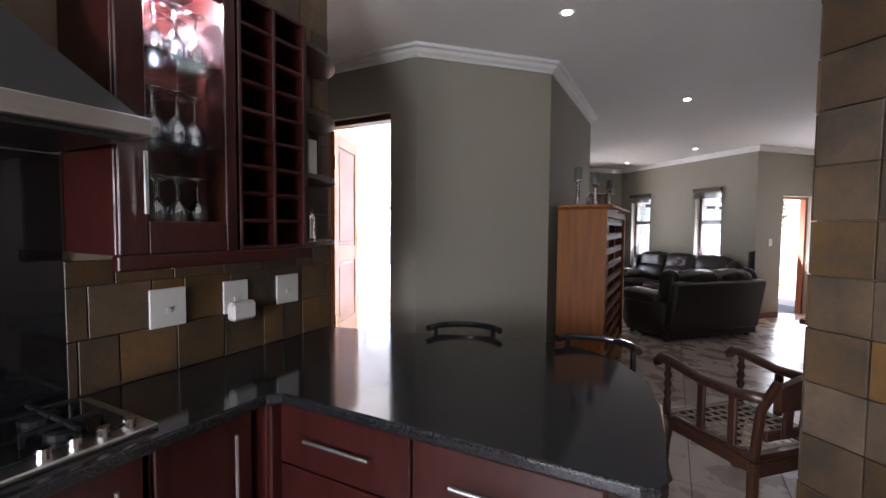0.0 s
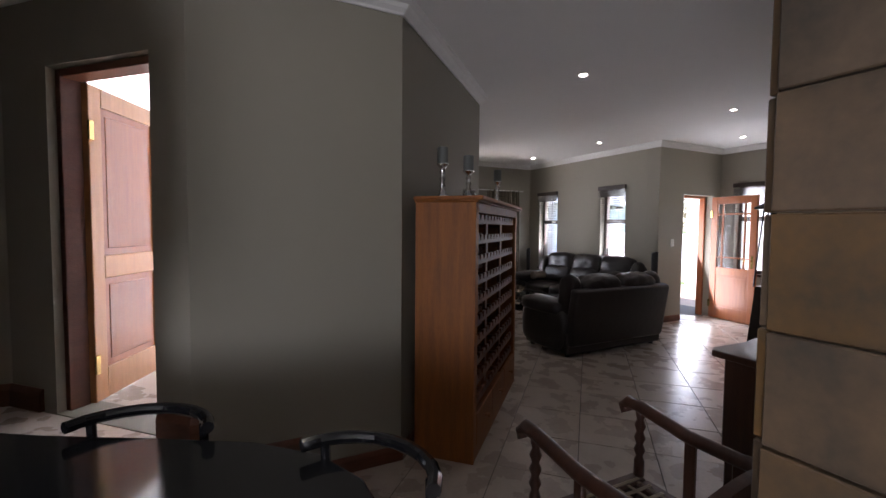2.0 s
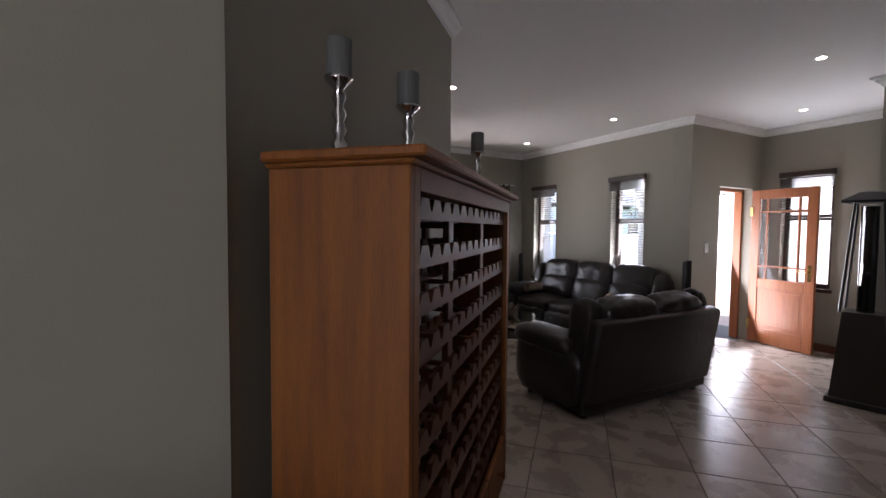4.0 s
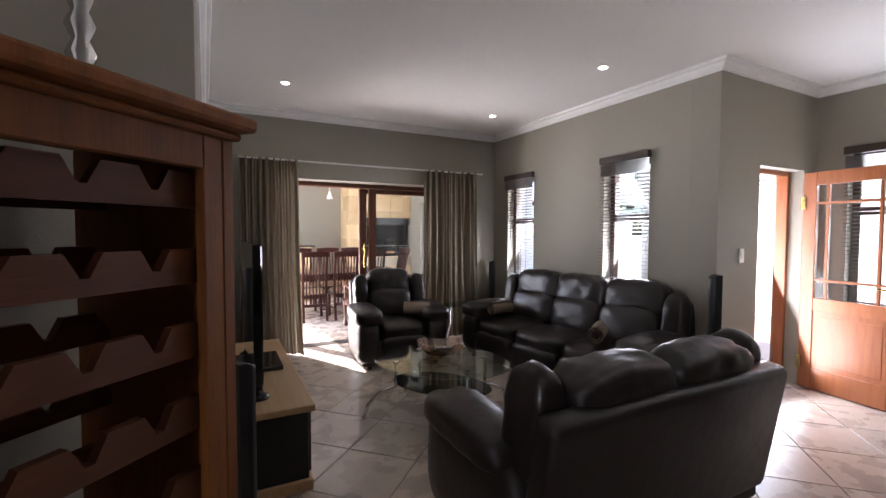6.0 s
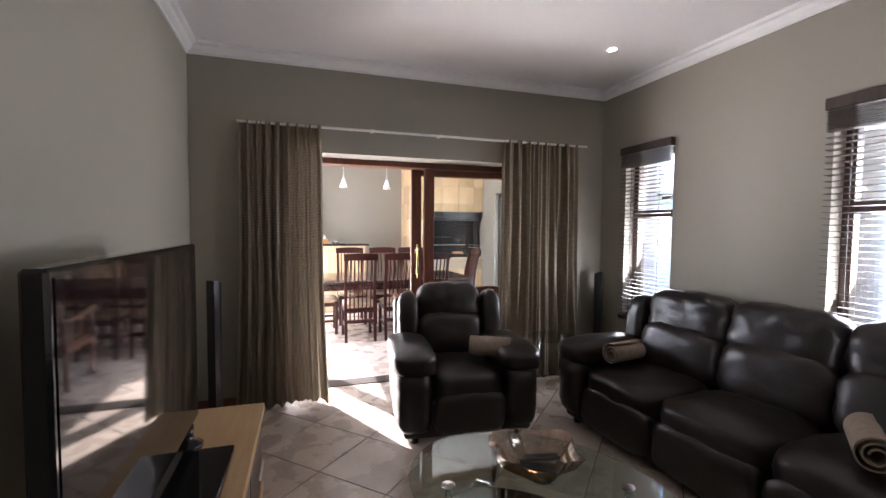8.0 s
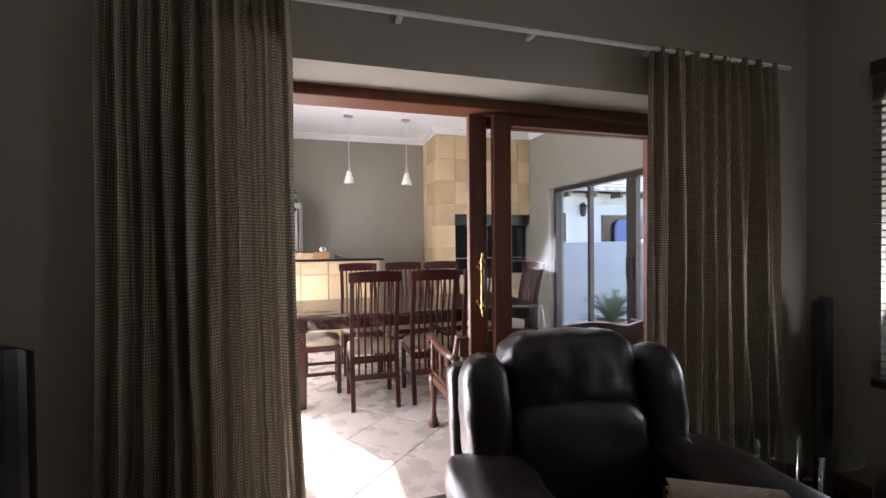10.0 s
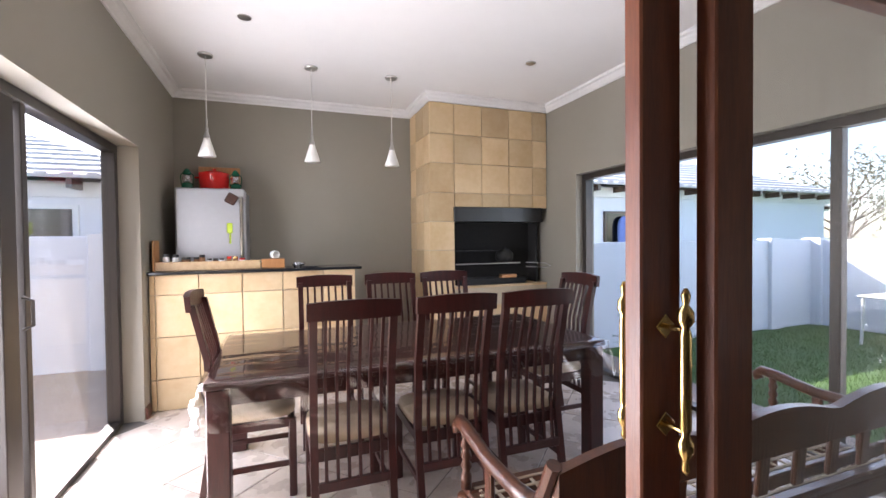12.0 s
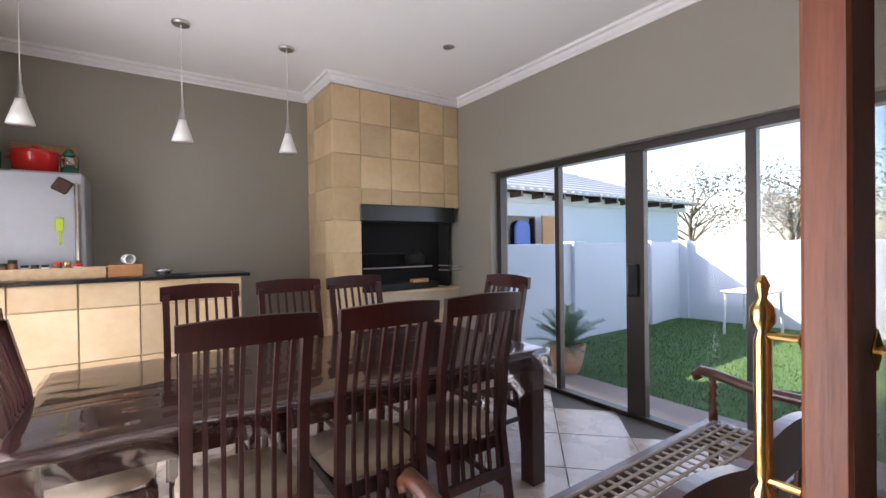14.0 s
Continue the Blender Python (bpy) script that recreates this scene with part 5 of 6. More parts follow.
solo("glass_bowl", bowl, M_BOWL, "wavy amber glass bowl on the coffee table", "bowl", pose(4.86, 6.02, 0.46), smooth=True)
solo("remote_control", box(-0.022, 0.022, -0.08, 0.08, 0, 0.018, 0.006), M_BLACK, "black remote control in the glass bowl", "remote", pose(4.86, 6.0, 0.476, 6, 0, 60))
solo("remote_control", box(-0.022, 0.022, -0.08, 0.08, 0, 0.018, 0.006), M_BLACK, "black remote control in the glass bowl", "remote", pose(4.90, 6.03, 0.496, 4, 3, 85))

tvs = thing("tv_stand", pose(3.16, 5.33, 0), "low black television stand with a pale pine top", "tv stand")
part("top", box(0.02, 0.56, 0.0, 1.68, 0.46, 0.50, 0.005), M_PINELIGHT, tvs, "pale knotty pine top")
part("body", box(0.05, 0.53, 0.04, 1.64, 0.06, 0.46, 0.005), M_BLACK, tvs)
part("plinth", box(0.03, 0.55, 0.02, 1.66, 0.0, 0.06, 0.004), M_PINELIGHT, tvs)
for k in range(3):
    d = part("drawer", box(0.53, 0.545, 0.06 + k * 0.53, 0.57 + k * 0.53, 0.09, 0.44, 0.004), M_DARKWOOD, tvs)
    part("handle", tube([(0.565, 0.22 + k * 0.53, 0.27), (0.565, 0.40 + k * 0.53, 0.27)], 0.006), M_STEEL, d)
tv = thing("television", pose(3.44, 5.46, 0.502, 0, 0, 0), "flat black television with a glossy screen", "television")
part("casing", box(-0.03, 0.02, 0.0, 1.22, 0.10, 0.90, 0.008), M_BLACKGLOSS, tv)
part("screen", box(0.0205, 0.0225, 0.02, 1.20, 0.13, 0.88, 0.001), M_SCREEN, tv, "dark mirror like screen")
for y in (0.1, 1.1):
    ft = part("stand_foot", lathe([(0.06, 0), (0.062, 0.02), (0.03, 0.035), (0.022, 0.06), (0.025, 0.10)], 18, pose(0, y, 0)), M_BLACKGLOSS, tv, smooth=True)
solo("set_top_box", box(0, 0.30, 0, 0.42, 0, 0.035, 0.006), M_BLACKGLOSS, "flat black decoder box on the stand", "decoder", pose(3.34, 6.05, 0.501))
solo("white_box", box(0, 0.1, 0, 0.16, 0, 0.12, 0.008), M_PLASTIC, "small white box on the stand", "box", pose(3.17, 6.8, 0.501))
so = thing("wall_socket", pose(3.177, 5.0, 0.3), "white wall socket with plugs near the floor", "socket")
part("plate", box(0, 0.01, -0.06, 0.06, -0.06, 0.06, 0.003), M_PLASTIC, so)
part("plug", box(0.01, 0.05, -0.02, 0.03, -0.03, 0.03, 0.006), M_PLASTIC, so)
solo("power_cable", tube([(3.215, 5.01, 0.3), (3.235, 5.1, 0.2), (3.20, 5.22, 0.25), (3.19, 5.3, 0.42)], 0.004, 6), M_PLASTIC, "thin white cable at the wall", "cable")


def tower_speaker(x, y, h, rz, label):
    s = thing("tower_speaker", pose(x, y, 0, 0, 0, rz), label, "speaker", "tower speakers")
    part("base", lathe([(0.12, 0), (0.12, 0.012), (0.05, 0.025)], 24), M_BLACKGLOSS, s)
    bm = prism([(0.045 * math.cos(a), 0.05 * math.sin(a)) for a in [math.pi * k / 8 for k in range(9)]] + [(-0.045, -0.03), (0.045, -0.03)], 0.02, h, 0.004)
    for v in bm.verts:
        if v.co.z > h - 0.01:
            v.co.z -= max(0, v.co.y) * 0.5
    part("column", bm, M_BLACK, s)
    return s


tower_speaker(3.30, 4.42, 1.05, -60, "slim black tower speaker on the floor")
tower_speaker(3.30, 8.0, 1.08, -45, "slim black tower speaker beside the curtain")
tower_speaker(6.66, 4.86, 1.15, 60, "slim black tower speaker beside the sofa")
tower_speaker(6.74, 8.06, 1.06, 45, "slim black tower speaker in the corner")


def side_table(x, y, label):
    t = thing("side_table", pose(x, y, 0), label, "side table", "glass side tables")
    part("tabletop", prism(ellipse(0.22, 0.22, 32), 0.53, 0.538, 0.002), M_TABLEGLASS, t)
    for k in range(3):
        a = 2.1 * k + 0.4
        part("leg", tube([(0.12 * math.cos(a), 0.12 * math.sin(a), 0.53), (0.12 * math.cos(a), 0.12 * math.sin(a), 0.3), (0.2 * math.cos(a), 0.2 * math.sin(a), 0.0)], 0.011), M_CHROME, t, smooth=True)
    return t


side_table(6.02, 7.72, "round glass side table with chrome legs")
side_table(6.3, 4.72, "round glass side table with chrome legs")


def curtain(x0, x1, y, z0, z1, folds, seed, label):
    """A gathered drape: tight pleats under the heading, loose uneven folds towards the hem."""
    rng = random.Random(seed)
    c = thing("curtain", pose(0, 0, 0), label, "curtain", "curtains at the sliding door")
    ph = [rng.uniform(0, 6) for _ in range(6)]
    bm = bmesh.new()
    uvl = bm.loops.layers.uv.new("UVMap")
    nx, nz = folds * 14, 34
    W = x1 - x0
    grid = []
    for j in range(nz + 1):
        v = j / nz
        z = z0 + (z1 - z0) * v
        row, run_len, last = [], 0.0, None
        for i in range(nx + 1):
            u = i / nx
            loose = 1 - v
            amp = 0.05 * (1 - 0.55 * v ** 5) * (0.75 + 0.45 * math.sin(11 * u + ph[4]))
            ww = u + (0.02 * math.sin(3.2 * v + ph[0] + 9 * u) + 0.012 * math.sin(6 * v + 17 * u + ph[5])) * loose
            d = amp * math.sin(2 * math.pi * folds * ww + 0.9 * math.sin(5 * u + ph[1]))
            d += 0.014 * math.sin(2 * math.pi * folds * 2.3 * u + ph[2] + 2 * v) + 0.006 * noise.noise(Vector((u * 18, v * 7, seed)))
            waist = 1 + 0.17 * loose - 0.06 * math.sin(math.pi * min(1, v * 1.15))
            p = Vector((x0 + W * (0.5 + (u - 0.5) * waist), y + d, z + 0.014 * math.sin(9 * u + ph[3]) * loose))
            run_len += (p - last).length if last else 0
            last = p
            row.append((bm.verts.new(p), run_len, z))
        grid.append(row)
    for a, b in zip(grid, grid[1:]):
        for i in range(nx):
            corners = (a[i], a[i + 1], b[i + 1], b[i])
            f = bm.faces.new([q[0] for q in corners])
            for loop, q in zip(f.loops, corners):
                loop[uvl].uv = (q[1], q[2])
    part("drape", bm, M_CURTAIN, c, smooth=True)
    return c


curtain(3.47, 4.08, 8.15, 0.03, 2.30, 8, 1, "long beige woven curtain with pinch pleats")
curtain(5.71, 6.50, 8.15, 0.03, 2.30, 8, 2, "long beige woven curtain with pinch pleats")
rod = thing("curtain_rail", pose(0, 0, 0), "slim white curtain rail over the sliding door", "curtain rail")
part("rail", tube([(3.45, 8.15, 2.29), (6.62, 8.15, 2.29)], 0.011), M_PLASTIC, rod)
for x in (3.8, 4.5, 5.1, 5.75, 6.5):
    part("bracket", box(x - 0.012, x + 0.012, 8.15, 8.234, 2.285, 2.305, 0.002), M_PLASTIC, rod)

sw = thing("light_switch", pose(7.22, 4.98, 1.28), "white light switch by the front door", "switch")
part("plate", box(-0.035, 0.035, -0.008, 0.004, -0.06, 0.06, 0.003), M_PLASTIC, sw)
part("rocker", box(-0.012, 0.012, -0.014, -0.008, -0.025, 0.025, 0.002), M_PLASTIC, sw)


def downlight(x, y, z, lit=True):
    d = thing("downlight", pose(x, y, z), "small round recessed ceiling downlight", "downlight", "ceiling downlights")
    part("ring", lathe([(0.03, -0.004), (0.045, -0.006), (0.048, -0.002), (0.048, 0.0)], 20), M_CORNICE if lit else M_STEEL, d)
    part("bulb", lathe([(0.0, -0.005), (0.03, -0.0045), (0.03, -0.001)], 16), M_LAMP if lit else M_STEEL, d)


for x, y in ((1.39, 2.12), (3.66, 3.35), (3.82, 5.47), (3.83, 7.22), (6.21, 7.3), (6.16, 5.55), (7.65, 4.2), (6.0, 3.4)):
    downlight(x, y, H)
for x, y in ((4.1, 11.4), (6.48, 11.43)):
    downlight(x, y, HD, False)


# ---- dining room ----
TX0, TX1, TY0, TY1 = 3.97, 6.23, 10.17, 11.28
dt = thing("dining_table", pose(0, 0, 0), "long mahogany dining table with square legs", "table")
part("tabletop", box(TX0, TX1, TY0, TY1, 0.735, 0.772, 0.006), M_MAHOG, dt)
part("apron", box(TX0 + 0.1, TX1 - 0.1, TY0 + 0.06, TY0 + 0.085, 0.64, 0.734, 0.003), M_MAHOG, dt)
part("apron", box(TX0 + 0.1, TX1 - 0.1, TY1 - 0.085, TY1 - 0.06, 0.64, 0.734, 0.003), M_MAHOG, dt)
for x in (TX0 + 0.06, TX1 - 0.06):
    part("apron", box(x - 0.012, x + 0.012, TY0 + 0.1, TY1 - 0.1, 0.64, 0.734, 0.003), M_MAHOG, dt)
    for y in (TY0 + 0.06, TY1 - 0.06):
        part("leg", box(x - 0.05, x + 0.05, y - 0.05, y + 0.05, 0, 0.734, 0.006), M_MAHOG, dt)

# clear vinyl cover with rippled drops
bm = bmesh.new()
nx, ny = 90, 44
DROP = 0.22


def cloth(u, v):
    """u, v run past the table's edges by the drop."""
    ox = max(TX0 - u, 0, u - TX1)
    oy = max(TY0 - v, 0, v - TY1)
    x, y = min(max(u, TX0 - 0.006), TX1 + 0.006), min(max(v, TY0 - 0.006), TY1 + 0.006)
    o = max(ox, oy)
    z = 0.7755 - o
    z += 0.0035 * noise.noise(Vector((u * 3, v * 14, 1)))
    if o > 0:
        rip = 0.03 * math.sin((u + v) * 23 + 2 * noise.noise(Vector((u * 2, v * 2, 0)))) * min(1, o / 0.1)
        if ox >= oy:
            x += math.copysign(0.012 + max(0, rip) + 0.2 * min(ox, oy), u - TX0 - 0.5)
        if oy >= ox:
            y += math.copysign(0.012 + max(0, rip) + 0.2 * min(ox, oy), v - TY0 - 0.5)
    return x, y, z


g = [[bm.verts.new(cloth(TX0 - DROP + (TX1 - TX0 + 2 * DROP) * i / nx, TY0 - DROP + (TY1 - TY0 + 2 * DROP) * j / ny)) for i in range(nx + 1)] for j in range(ny + 1)]
for j in range(ny):
    for i in range(nx):
        bm.faces.new((g[j][i], g[j][i + 1], g[j + 1][i + 1], g[j + 1][i]))
tc_ob = solo("table_cover", bm, M_SHEET, "clear vinyl sheet draped over the dining table", "tablecloth", smooth=True)


def dining_chair():
    """Faces +y; seat centre over the origin, back at negative y."""
    c = thing("dining_chair", pose(0, 0, 0), "mahogany dining chair with slatted back and cream seat", "chair", "chairs round the dining table")
    w = 0.21
    part("seat", moved(cushion(0.41, 0.42, 0.07, 0.3, 5, 1, 0.002), pose(0, 0.0, 0.435)), M_SEAT, c, "cream upholstered seat", True)
    for sx in (-1, 1):
        part("seat_rail", box(sx * 0.19 - 0.012, sx * 0.19 + 0.012, -0.19, 0.19, 0.39, 0.44, 0.003), M_MAHOG, c)
        part("front_leg", box(sx * 0.185 - 0.02, sx * 0.185 + 0.02, 0.17, 0.21, 0, 0.435, 0.004), M_MAHOG, c)
        bm = bmesh.new()
        for z0, z1, y0, y1 in ((0, 0.45, -0.27, -0.20), (0.45, 0.8, -0.20, -0.225), (0.8, 1.09, -0.225, -0.29)):
            vs = [bm.verts.new((sx * 0.185 + a * 0.018, y + b * 0.016, z)) for y, z in ((y0, z0), (y1, z1)) for a, b in ((-1, -1), (1, -1), (1, 1), (-1, 1))]
            for k in range(4):
                bm.faces.new((vs[k], vs[(k + 1) % 4], vs[4 + (k + 1) % 4], vs[4 + k]))
            bm.faces.new(vs[:4][::-1]), bm.faces.new(vs[4:])
        bmesh.ops.remove_doubles(bm, verts=bm.verts[:], dist=0.0005)
        part("back_post", bm, M_MAHOG, c)
        part("stretcher", box(sx * 0.185 - 0.008, sx * 0.185 + 0.008, -0.23, 0.19, 0.17, 0.2, 0.002), M_MAHOG, c)
    part("seat_rail", box(-0.19, 0.19, 0.178, 0.2, 0.39, 0.44, 0.003), M_MAHOG, c)
    part("seat_rail", box(-0.19, 0.19, -0.21, -0.19, 0.37, 0.43, 0.003), M_MAHOG, c)
    bm = bmesh.new()
    n = 10
    for k in range(n):
        x0, x1 = -0.215 + 0.43 * k / n, -0.215 + 0.43 * (k + 1) / n
        cy = lambda x: -0.30 - 0.02 * (1 - (x / 0.215) ** 2)
        cz = lambda x: 1.135 + 0.012 * (1 - (x / 0.215) ** 2)
        vs = [bm.verts.new(p) for x in (x0, x1) for p in ((x, cy(x) - 0.014, 1.055), (x, cy(x) + 0.014, 1.055), (x, cy(x) + 0.006, cz(x)), (x, cy(x) - 0.022, cz(x)))]
        for q in range(4):
            bm.faces.new((vs[q], vs[(q + 1) % 4], vs[4 + (q + 1) % 4], vs[4 + q]))
        if k == 0:
            bm.faces.new(vs[:4])
        if k == n - 1:
            bm.faces.new(vs[4:])
    bmesh.ops.remove_doubles(bm, verts=bm.verts[:], dist=0.0005)
    bmesh.ops.recalc_face_normals(bm, faces=bm.faces)
    part("top_rail", bm, M_MAHOG, c)
    part("lower_rail", box(-0.17, 0.17, -0.25, -0.225, 0.24, 0.285, 0.003), M_MAHOG, c)
    for k in range(6):
        x = -0.132 + 0.053 * k
        part("back_slat", tube([(x, -0.235, 0.28), (x, -0.215, 0.5), (x, -0.23, 0.8), (x, -0.30, 1.06)], 0.0105, 4), M_MAHOG, c)
    return c


first = dining_chair()
first.matrix_world = pose(4.63, 10.28, 0)
for x, y, rz in ((5.14, 10.28, 0), (5.61, 10.28, 0), (4.64, 11.22, 180), (5.17, 11.22, 180), (5.65, 11.22, 180), (6.20, 10.78, 90), (4.17, 10.70, -90)):
    copy_thing(first, pose(x, y, 0, 0, 0, rz))

# bar with sandstone front
BY = 12.18
bar = thing("bar_counter", pose(0, 0, 0), "sandstone clad bar with a dark stone top", "bar", kind="structure")
part("core", box(3.285, 4.985, BY + 0.02, BY + 0.36, 0, 1.145, 0), M_JOINT, bar)
part("counter_top", box(3.285, 5.04, BY - 0.05, BY + 0.40, 1.146, 1.172, 0.005), M_GRANITE, bar, "thin dark granite top")
xs = [3.287, 3.33, 3.655, 3.995, 4.33, 4.69, 4.985]
zs = [0.0, 0.266, 0.62, 0.974, 1.144]
for a, b in zip(xs, xs[1:]):
    for c, d in zip(zs, zs[1:]):
        part("tile", box(a + 0.004, b - 0.004, BY + rng.uniform(0, 0.004), BY + 0.022, c + 0.004, d - 0.002, 0.003), M_SAND, bar)

# built-in barbecue
br = thing("barbecue", pose(0, 0, 0), "built in sandstone barbecue with a black firebox", "barbecue", kind="structure")
FX0, FX1, FY0, FY1 = 5.86, 7.36, 12.49, 13.235
part("column_core", box(FX0 + 0.015, 6.135, FY0 + 0.015, FY1, 0, 2.93, 0), M_JOINT, br)
part("hood_core", box(6.135, FX1, FY0 + 0.015, FY1, 1.785, 2.93, 0), M_JOINT, br)
part("ledge_core", box(6.135, FX1, FY0 + 0.015, FY1, 0, 0.86, 0), M_JOINT, br)
cols = [FX0, 6.15, 6.49, 6.84, 7.16, FX1]
rows = [0.0, 0.33, 0.66, 0.98, 1.30, 1.62, 1.94, 2.27, 2.59, 2.935]
for i, (a, b) in enumerate(zip(cols, cols[1:])):
    for j, (c, d) in enumerate(zip(rows, rows[1:])):
        if i > 0:
            if d > 0.9 and d < 1.8:
                continue
            if c < 1.0:
                d = min(d, 0.86)
                if d - c < 0.08:
                    continue
            if 1.6 < c < 1.7:
                c = 1.785
            elif j == 5:
                c = 1.785
        part("tile", box(a + 0.003, b - 0.003, FY0 + rng.uniform(0, 0.005), FY0 + 0.02, c + 0.003, d - 0.003, 0.003), M_SAND, br)
for j, (c, d) in enumerate(zip(rows, rows[1:])):
    for a, b in ((FY0 + 0.02, 12.72), (12.72, 13.0), (13.0, FY1)):
        part("tile", box(FX0 - 0.004 + rng.uniform(0, 0.004), FX0 + 0.018, a + 0.003, b - 0.003, c + 0.003, d - 0.003, 0.003), M_SAND, br)
for a, b in zip(cols[1:], cols[2:]):
    part("ledge_tile", box(a + 0.003, b - 0.003, FY0, FY0 + 0.3, 0.861, 0.885, 0.004), M_SAND, br)
part("firebox", box(6.137, 7.30, FY0 + 0.31, FY0 + 0.33, 0.886, 1.62, 0), M_SOOT, br, "sooty black firebox back")
part("firebox_side", box(6.136, 6.15, FY0 + 0.02, FY0 + 0.31, 0.886, 1.62, 0), M_SOOT, br)
part("firebox_side", box(7.28, 7.30, FY0 + 0.12, FY0 + 0.31, 0.886, 1.62, 0), M_SOOT, br)
part("smoke_hood", box(6.137, 7.29, FY0 - 0.015, FY0 + 0.33, 1.62, 1.784, 0.004), M_BLACK, br, "black painted steel smoke hood")
for k in range(24):
    part("grill_bar", tube([(6.2 + 0.03 * k, FY0 + 0.03, 1.14), (6.2 + 0.03 * k, FY0 + 0.3, 1.14)], 0.004, 5), M_SOOT, br)
part("grill_frame", tube([(6.17, FY0 + 0.03, 1.135), (7.0, FY0 + 0.03, 1.135)], 0.008, 6), M_STEEL, br)
part("warming_shelf", box(6.17, 6.75, FY0 + 0.1, FY0 + 0.29, 1.27, 1.285, 0.003), M_SOOT, br)
part("ash_tray", box(6.2, 7.1, FY0 + 0.05, FY0 + 0.28, 0.887, 0.96, 0.006), M_SOOT, br)
solo("cast_iron_kettle", lathe([(0.08, 0), (0.11, 0.03), (0.11, 0.1), (0.06, 0.15), (0.02, 0.16), (0.02, 0.18), (0, 0.185)], 18), M_SOOT, "sooty black kettle in the firebox", "kettle", pose(6.88, FY0 + 0.2, 1.146), smooth=True)
solo("braai_grid_handle", tube([(7.05, FY0 - 0.02, 1.09), (7.25, FY0 - 0.12, 1.08), (7.33, FY0 - 0.12, 1.10), (7.25, FY0 - 0.12, 1.13), (7.05, FY0 - 0.02, 1.14)], 0.006, 6), M_STEEL, "wire grid handle sticking out of the firebox", "grid")
solo("firewood_block", box(6.75, 6.95, FY0 + 0.02, FY0 + 0.10, 0.961, 1.0, 0.006), M_DOORLIGHT, "small wooden block at the firebox", "wood block")

# fridge behind the bar
fr = thing("fridge", pose(3.40, 12.62, 0), "silver fridge standing behind the bar", "fridge")
part("body", box(0.0, 0.60, 0.06, 0.60, 0.02, 1.93, 0.012), M_FRIDGE, fr)
part("plinth", box(0.02, 0.58, 0.08, 0.58, 0, 0.02, 0), M_BLACK, fr)
d = part("door", box(0.0, 0.60, 0.0, 0.055, 0.05, 1.93, 0.014), M_FRIDGE, fr)
part("handle", box(0.545, 0.575, -0.03, 0.002, 0.9, 1.85, 0.008), M_CHROME, d)
part("magnet_spoon", moved(box(-0.025, 0.025, -0.012, 0, 0, 0.1, 0.01), pose(0.46, 0, 1.50)), M_LIME, d, "lime green plastic scoop")
part("scoop_handle", box(0.455, 0.472, -0.01, 0, 1.40, 1.5, 0.003), M_LIME, d)
part("bottle_opener", moved(box(-0.05, 0.05, -0.02, 0, -0.05, 0.05, 0.01), pose(0.48, 0, 1.83, 0, 30, 0)), M_DARKWOOD, d)
pot = thing("red_pot", pose(3.70, 12.9, 1.932), "red enamel casserole pot with lid on the fridge", "pot")
part("body", lathe([(0.10, 0), (0.13, 0.02), (0.14, 0.15), (0.145, 0.16)], 24), M_RED, pot, smooth=True)
part("lid", lathe([(0.147, 0.161), (0.14, 0.175), (0.05, 0.2), (0.015, 0.205), (0.02, 0.22), (0, 0.222)], 24), M_RED, pot, smooth=True)
for sx in (-1, 1):
    part("lug", box(sx * 0.15 - 0.02, sx * 0.15 + 0.02, -0.04, 0.04, 0.12, 0.135, 0.005), M_RED, pot)
solo("bread_board", box(-0.2, 0.2, 0, 0.02, 0, 0.28, 0.006), M_DOORLIGHT, "wooden board leaning behind the pot", "board", pose(3.72, 13.15, 1.932, 0, 0, 0))
for x in (3.47, 3.90):
    ln = thing("oil_lantern", pose(x, 12.84, 1.932), "small dark green oil lantern on the fridge", "lantern", "lanterns on the fridge")
    part("tank", lathe([(0.05, 0), (0.055, 0.02), (0.05, 0.06), (0.03, 0.07)], 16), M_GREEN, ln, smooth=True)
    part("globe", lathe([(0.03, 0.07), (0.042, 0.1), (0.03, 0.15)], 16), M_GOBLET, ln, smooth=True)
    part("cap", lathe([(0.035, 0.15), (0.035, 0.17), (0.02, 0.2), (0.0, 0.21)], 16), M_GREEN, ln, smooth=True)
    for sx in (-1, 1):
        part("side_tube", tube([(sx * 0.05, 0, 0.04), (sx * 0.055, 0, 0.14), (sx * 0.03, 0, 0.17)], 0.005, 6), M_GREEN, ln)

tray = thing("spice_tray", pose(3.32, 12.24, 1.173), "pale wooden tray of spice jars on the bar", "tray")
part("front", box(0, 0.82, 0, 0.012, 0, 0.075, 0.003), M_PINELIGHT, tray)
part("rear", box(0, 0.82, 0.14, 0.152, 0, 0.075, 0.003), M_PINELIGHT, tray)
part("base", box(0, 0.82, 0.012, 0.14, 0, 0.012, 0), M_PINELIGHT, tray)
part("end", box(-0.015, 0, -0.02, 0.17, 0, 0.26, 0.004), M_DOORLIGHT, tray)
jars = [(0.07, 0.13, M_PAPER, M_BLACK, 0.026), (0.14, 0.125, M_PAPER, M_BLACK, 0.026), (0.22, 0.10, M_SPICE, M_BLACK, 0.036), (0.30, 0.10, M_SPICE, M_BLACK, 0.022), (0.345, 0.12, M_SPICE, M_BLACK, 0.024), (0.40, 0.085, M_PAPER, M_BLACK, 0.021), (0.45, 0.085, M_SPICE, M_BLACK, 0.021), (0.50, 0.085, M_PAPER, M_BLACK, 0.021), (0.56, 0.10, M_SPICE, M_RED, 0.022), (0.61, 0.10, M_SPICE, M_BRASS, 0.022), (0.665, 0.085, M_PAPER, M_RED, 0.026)]
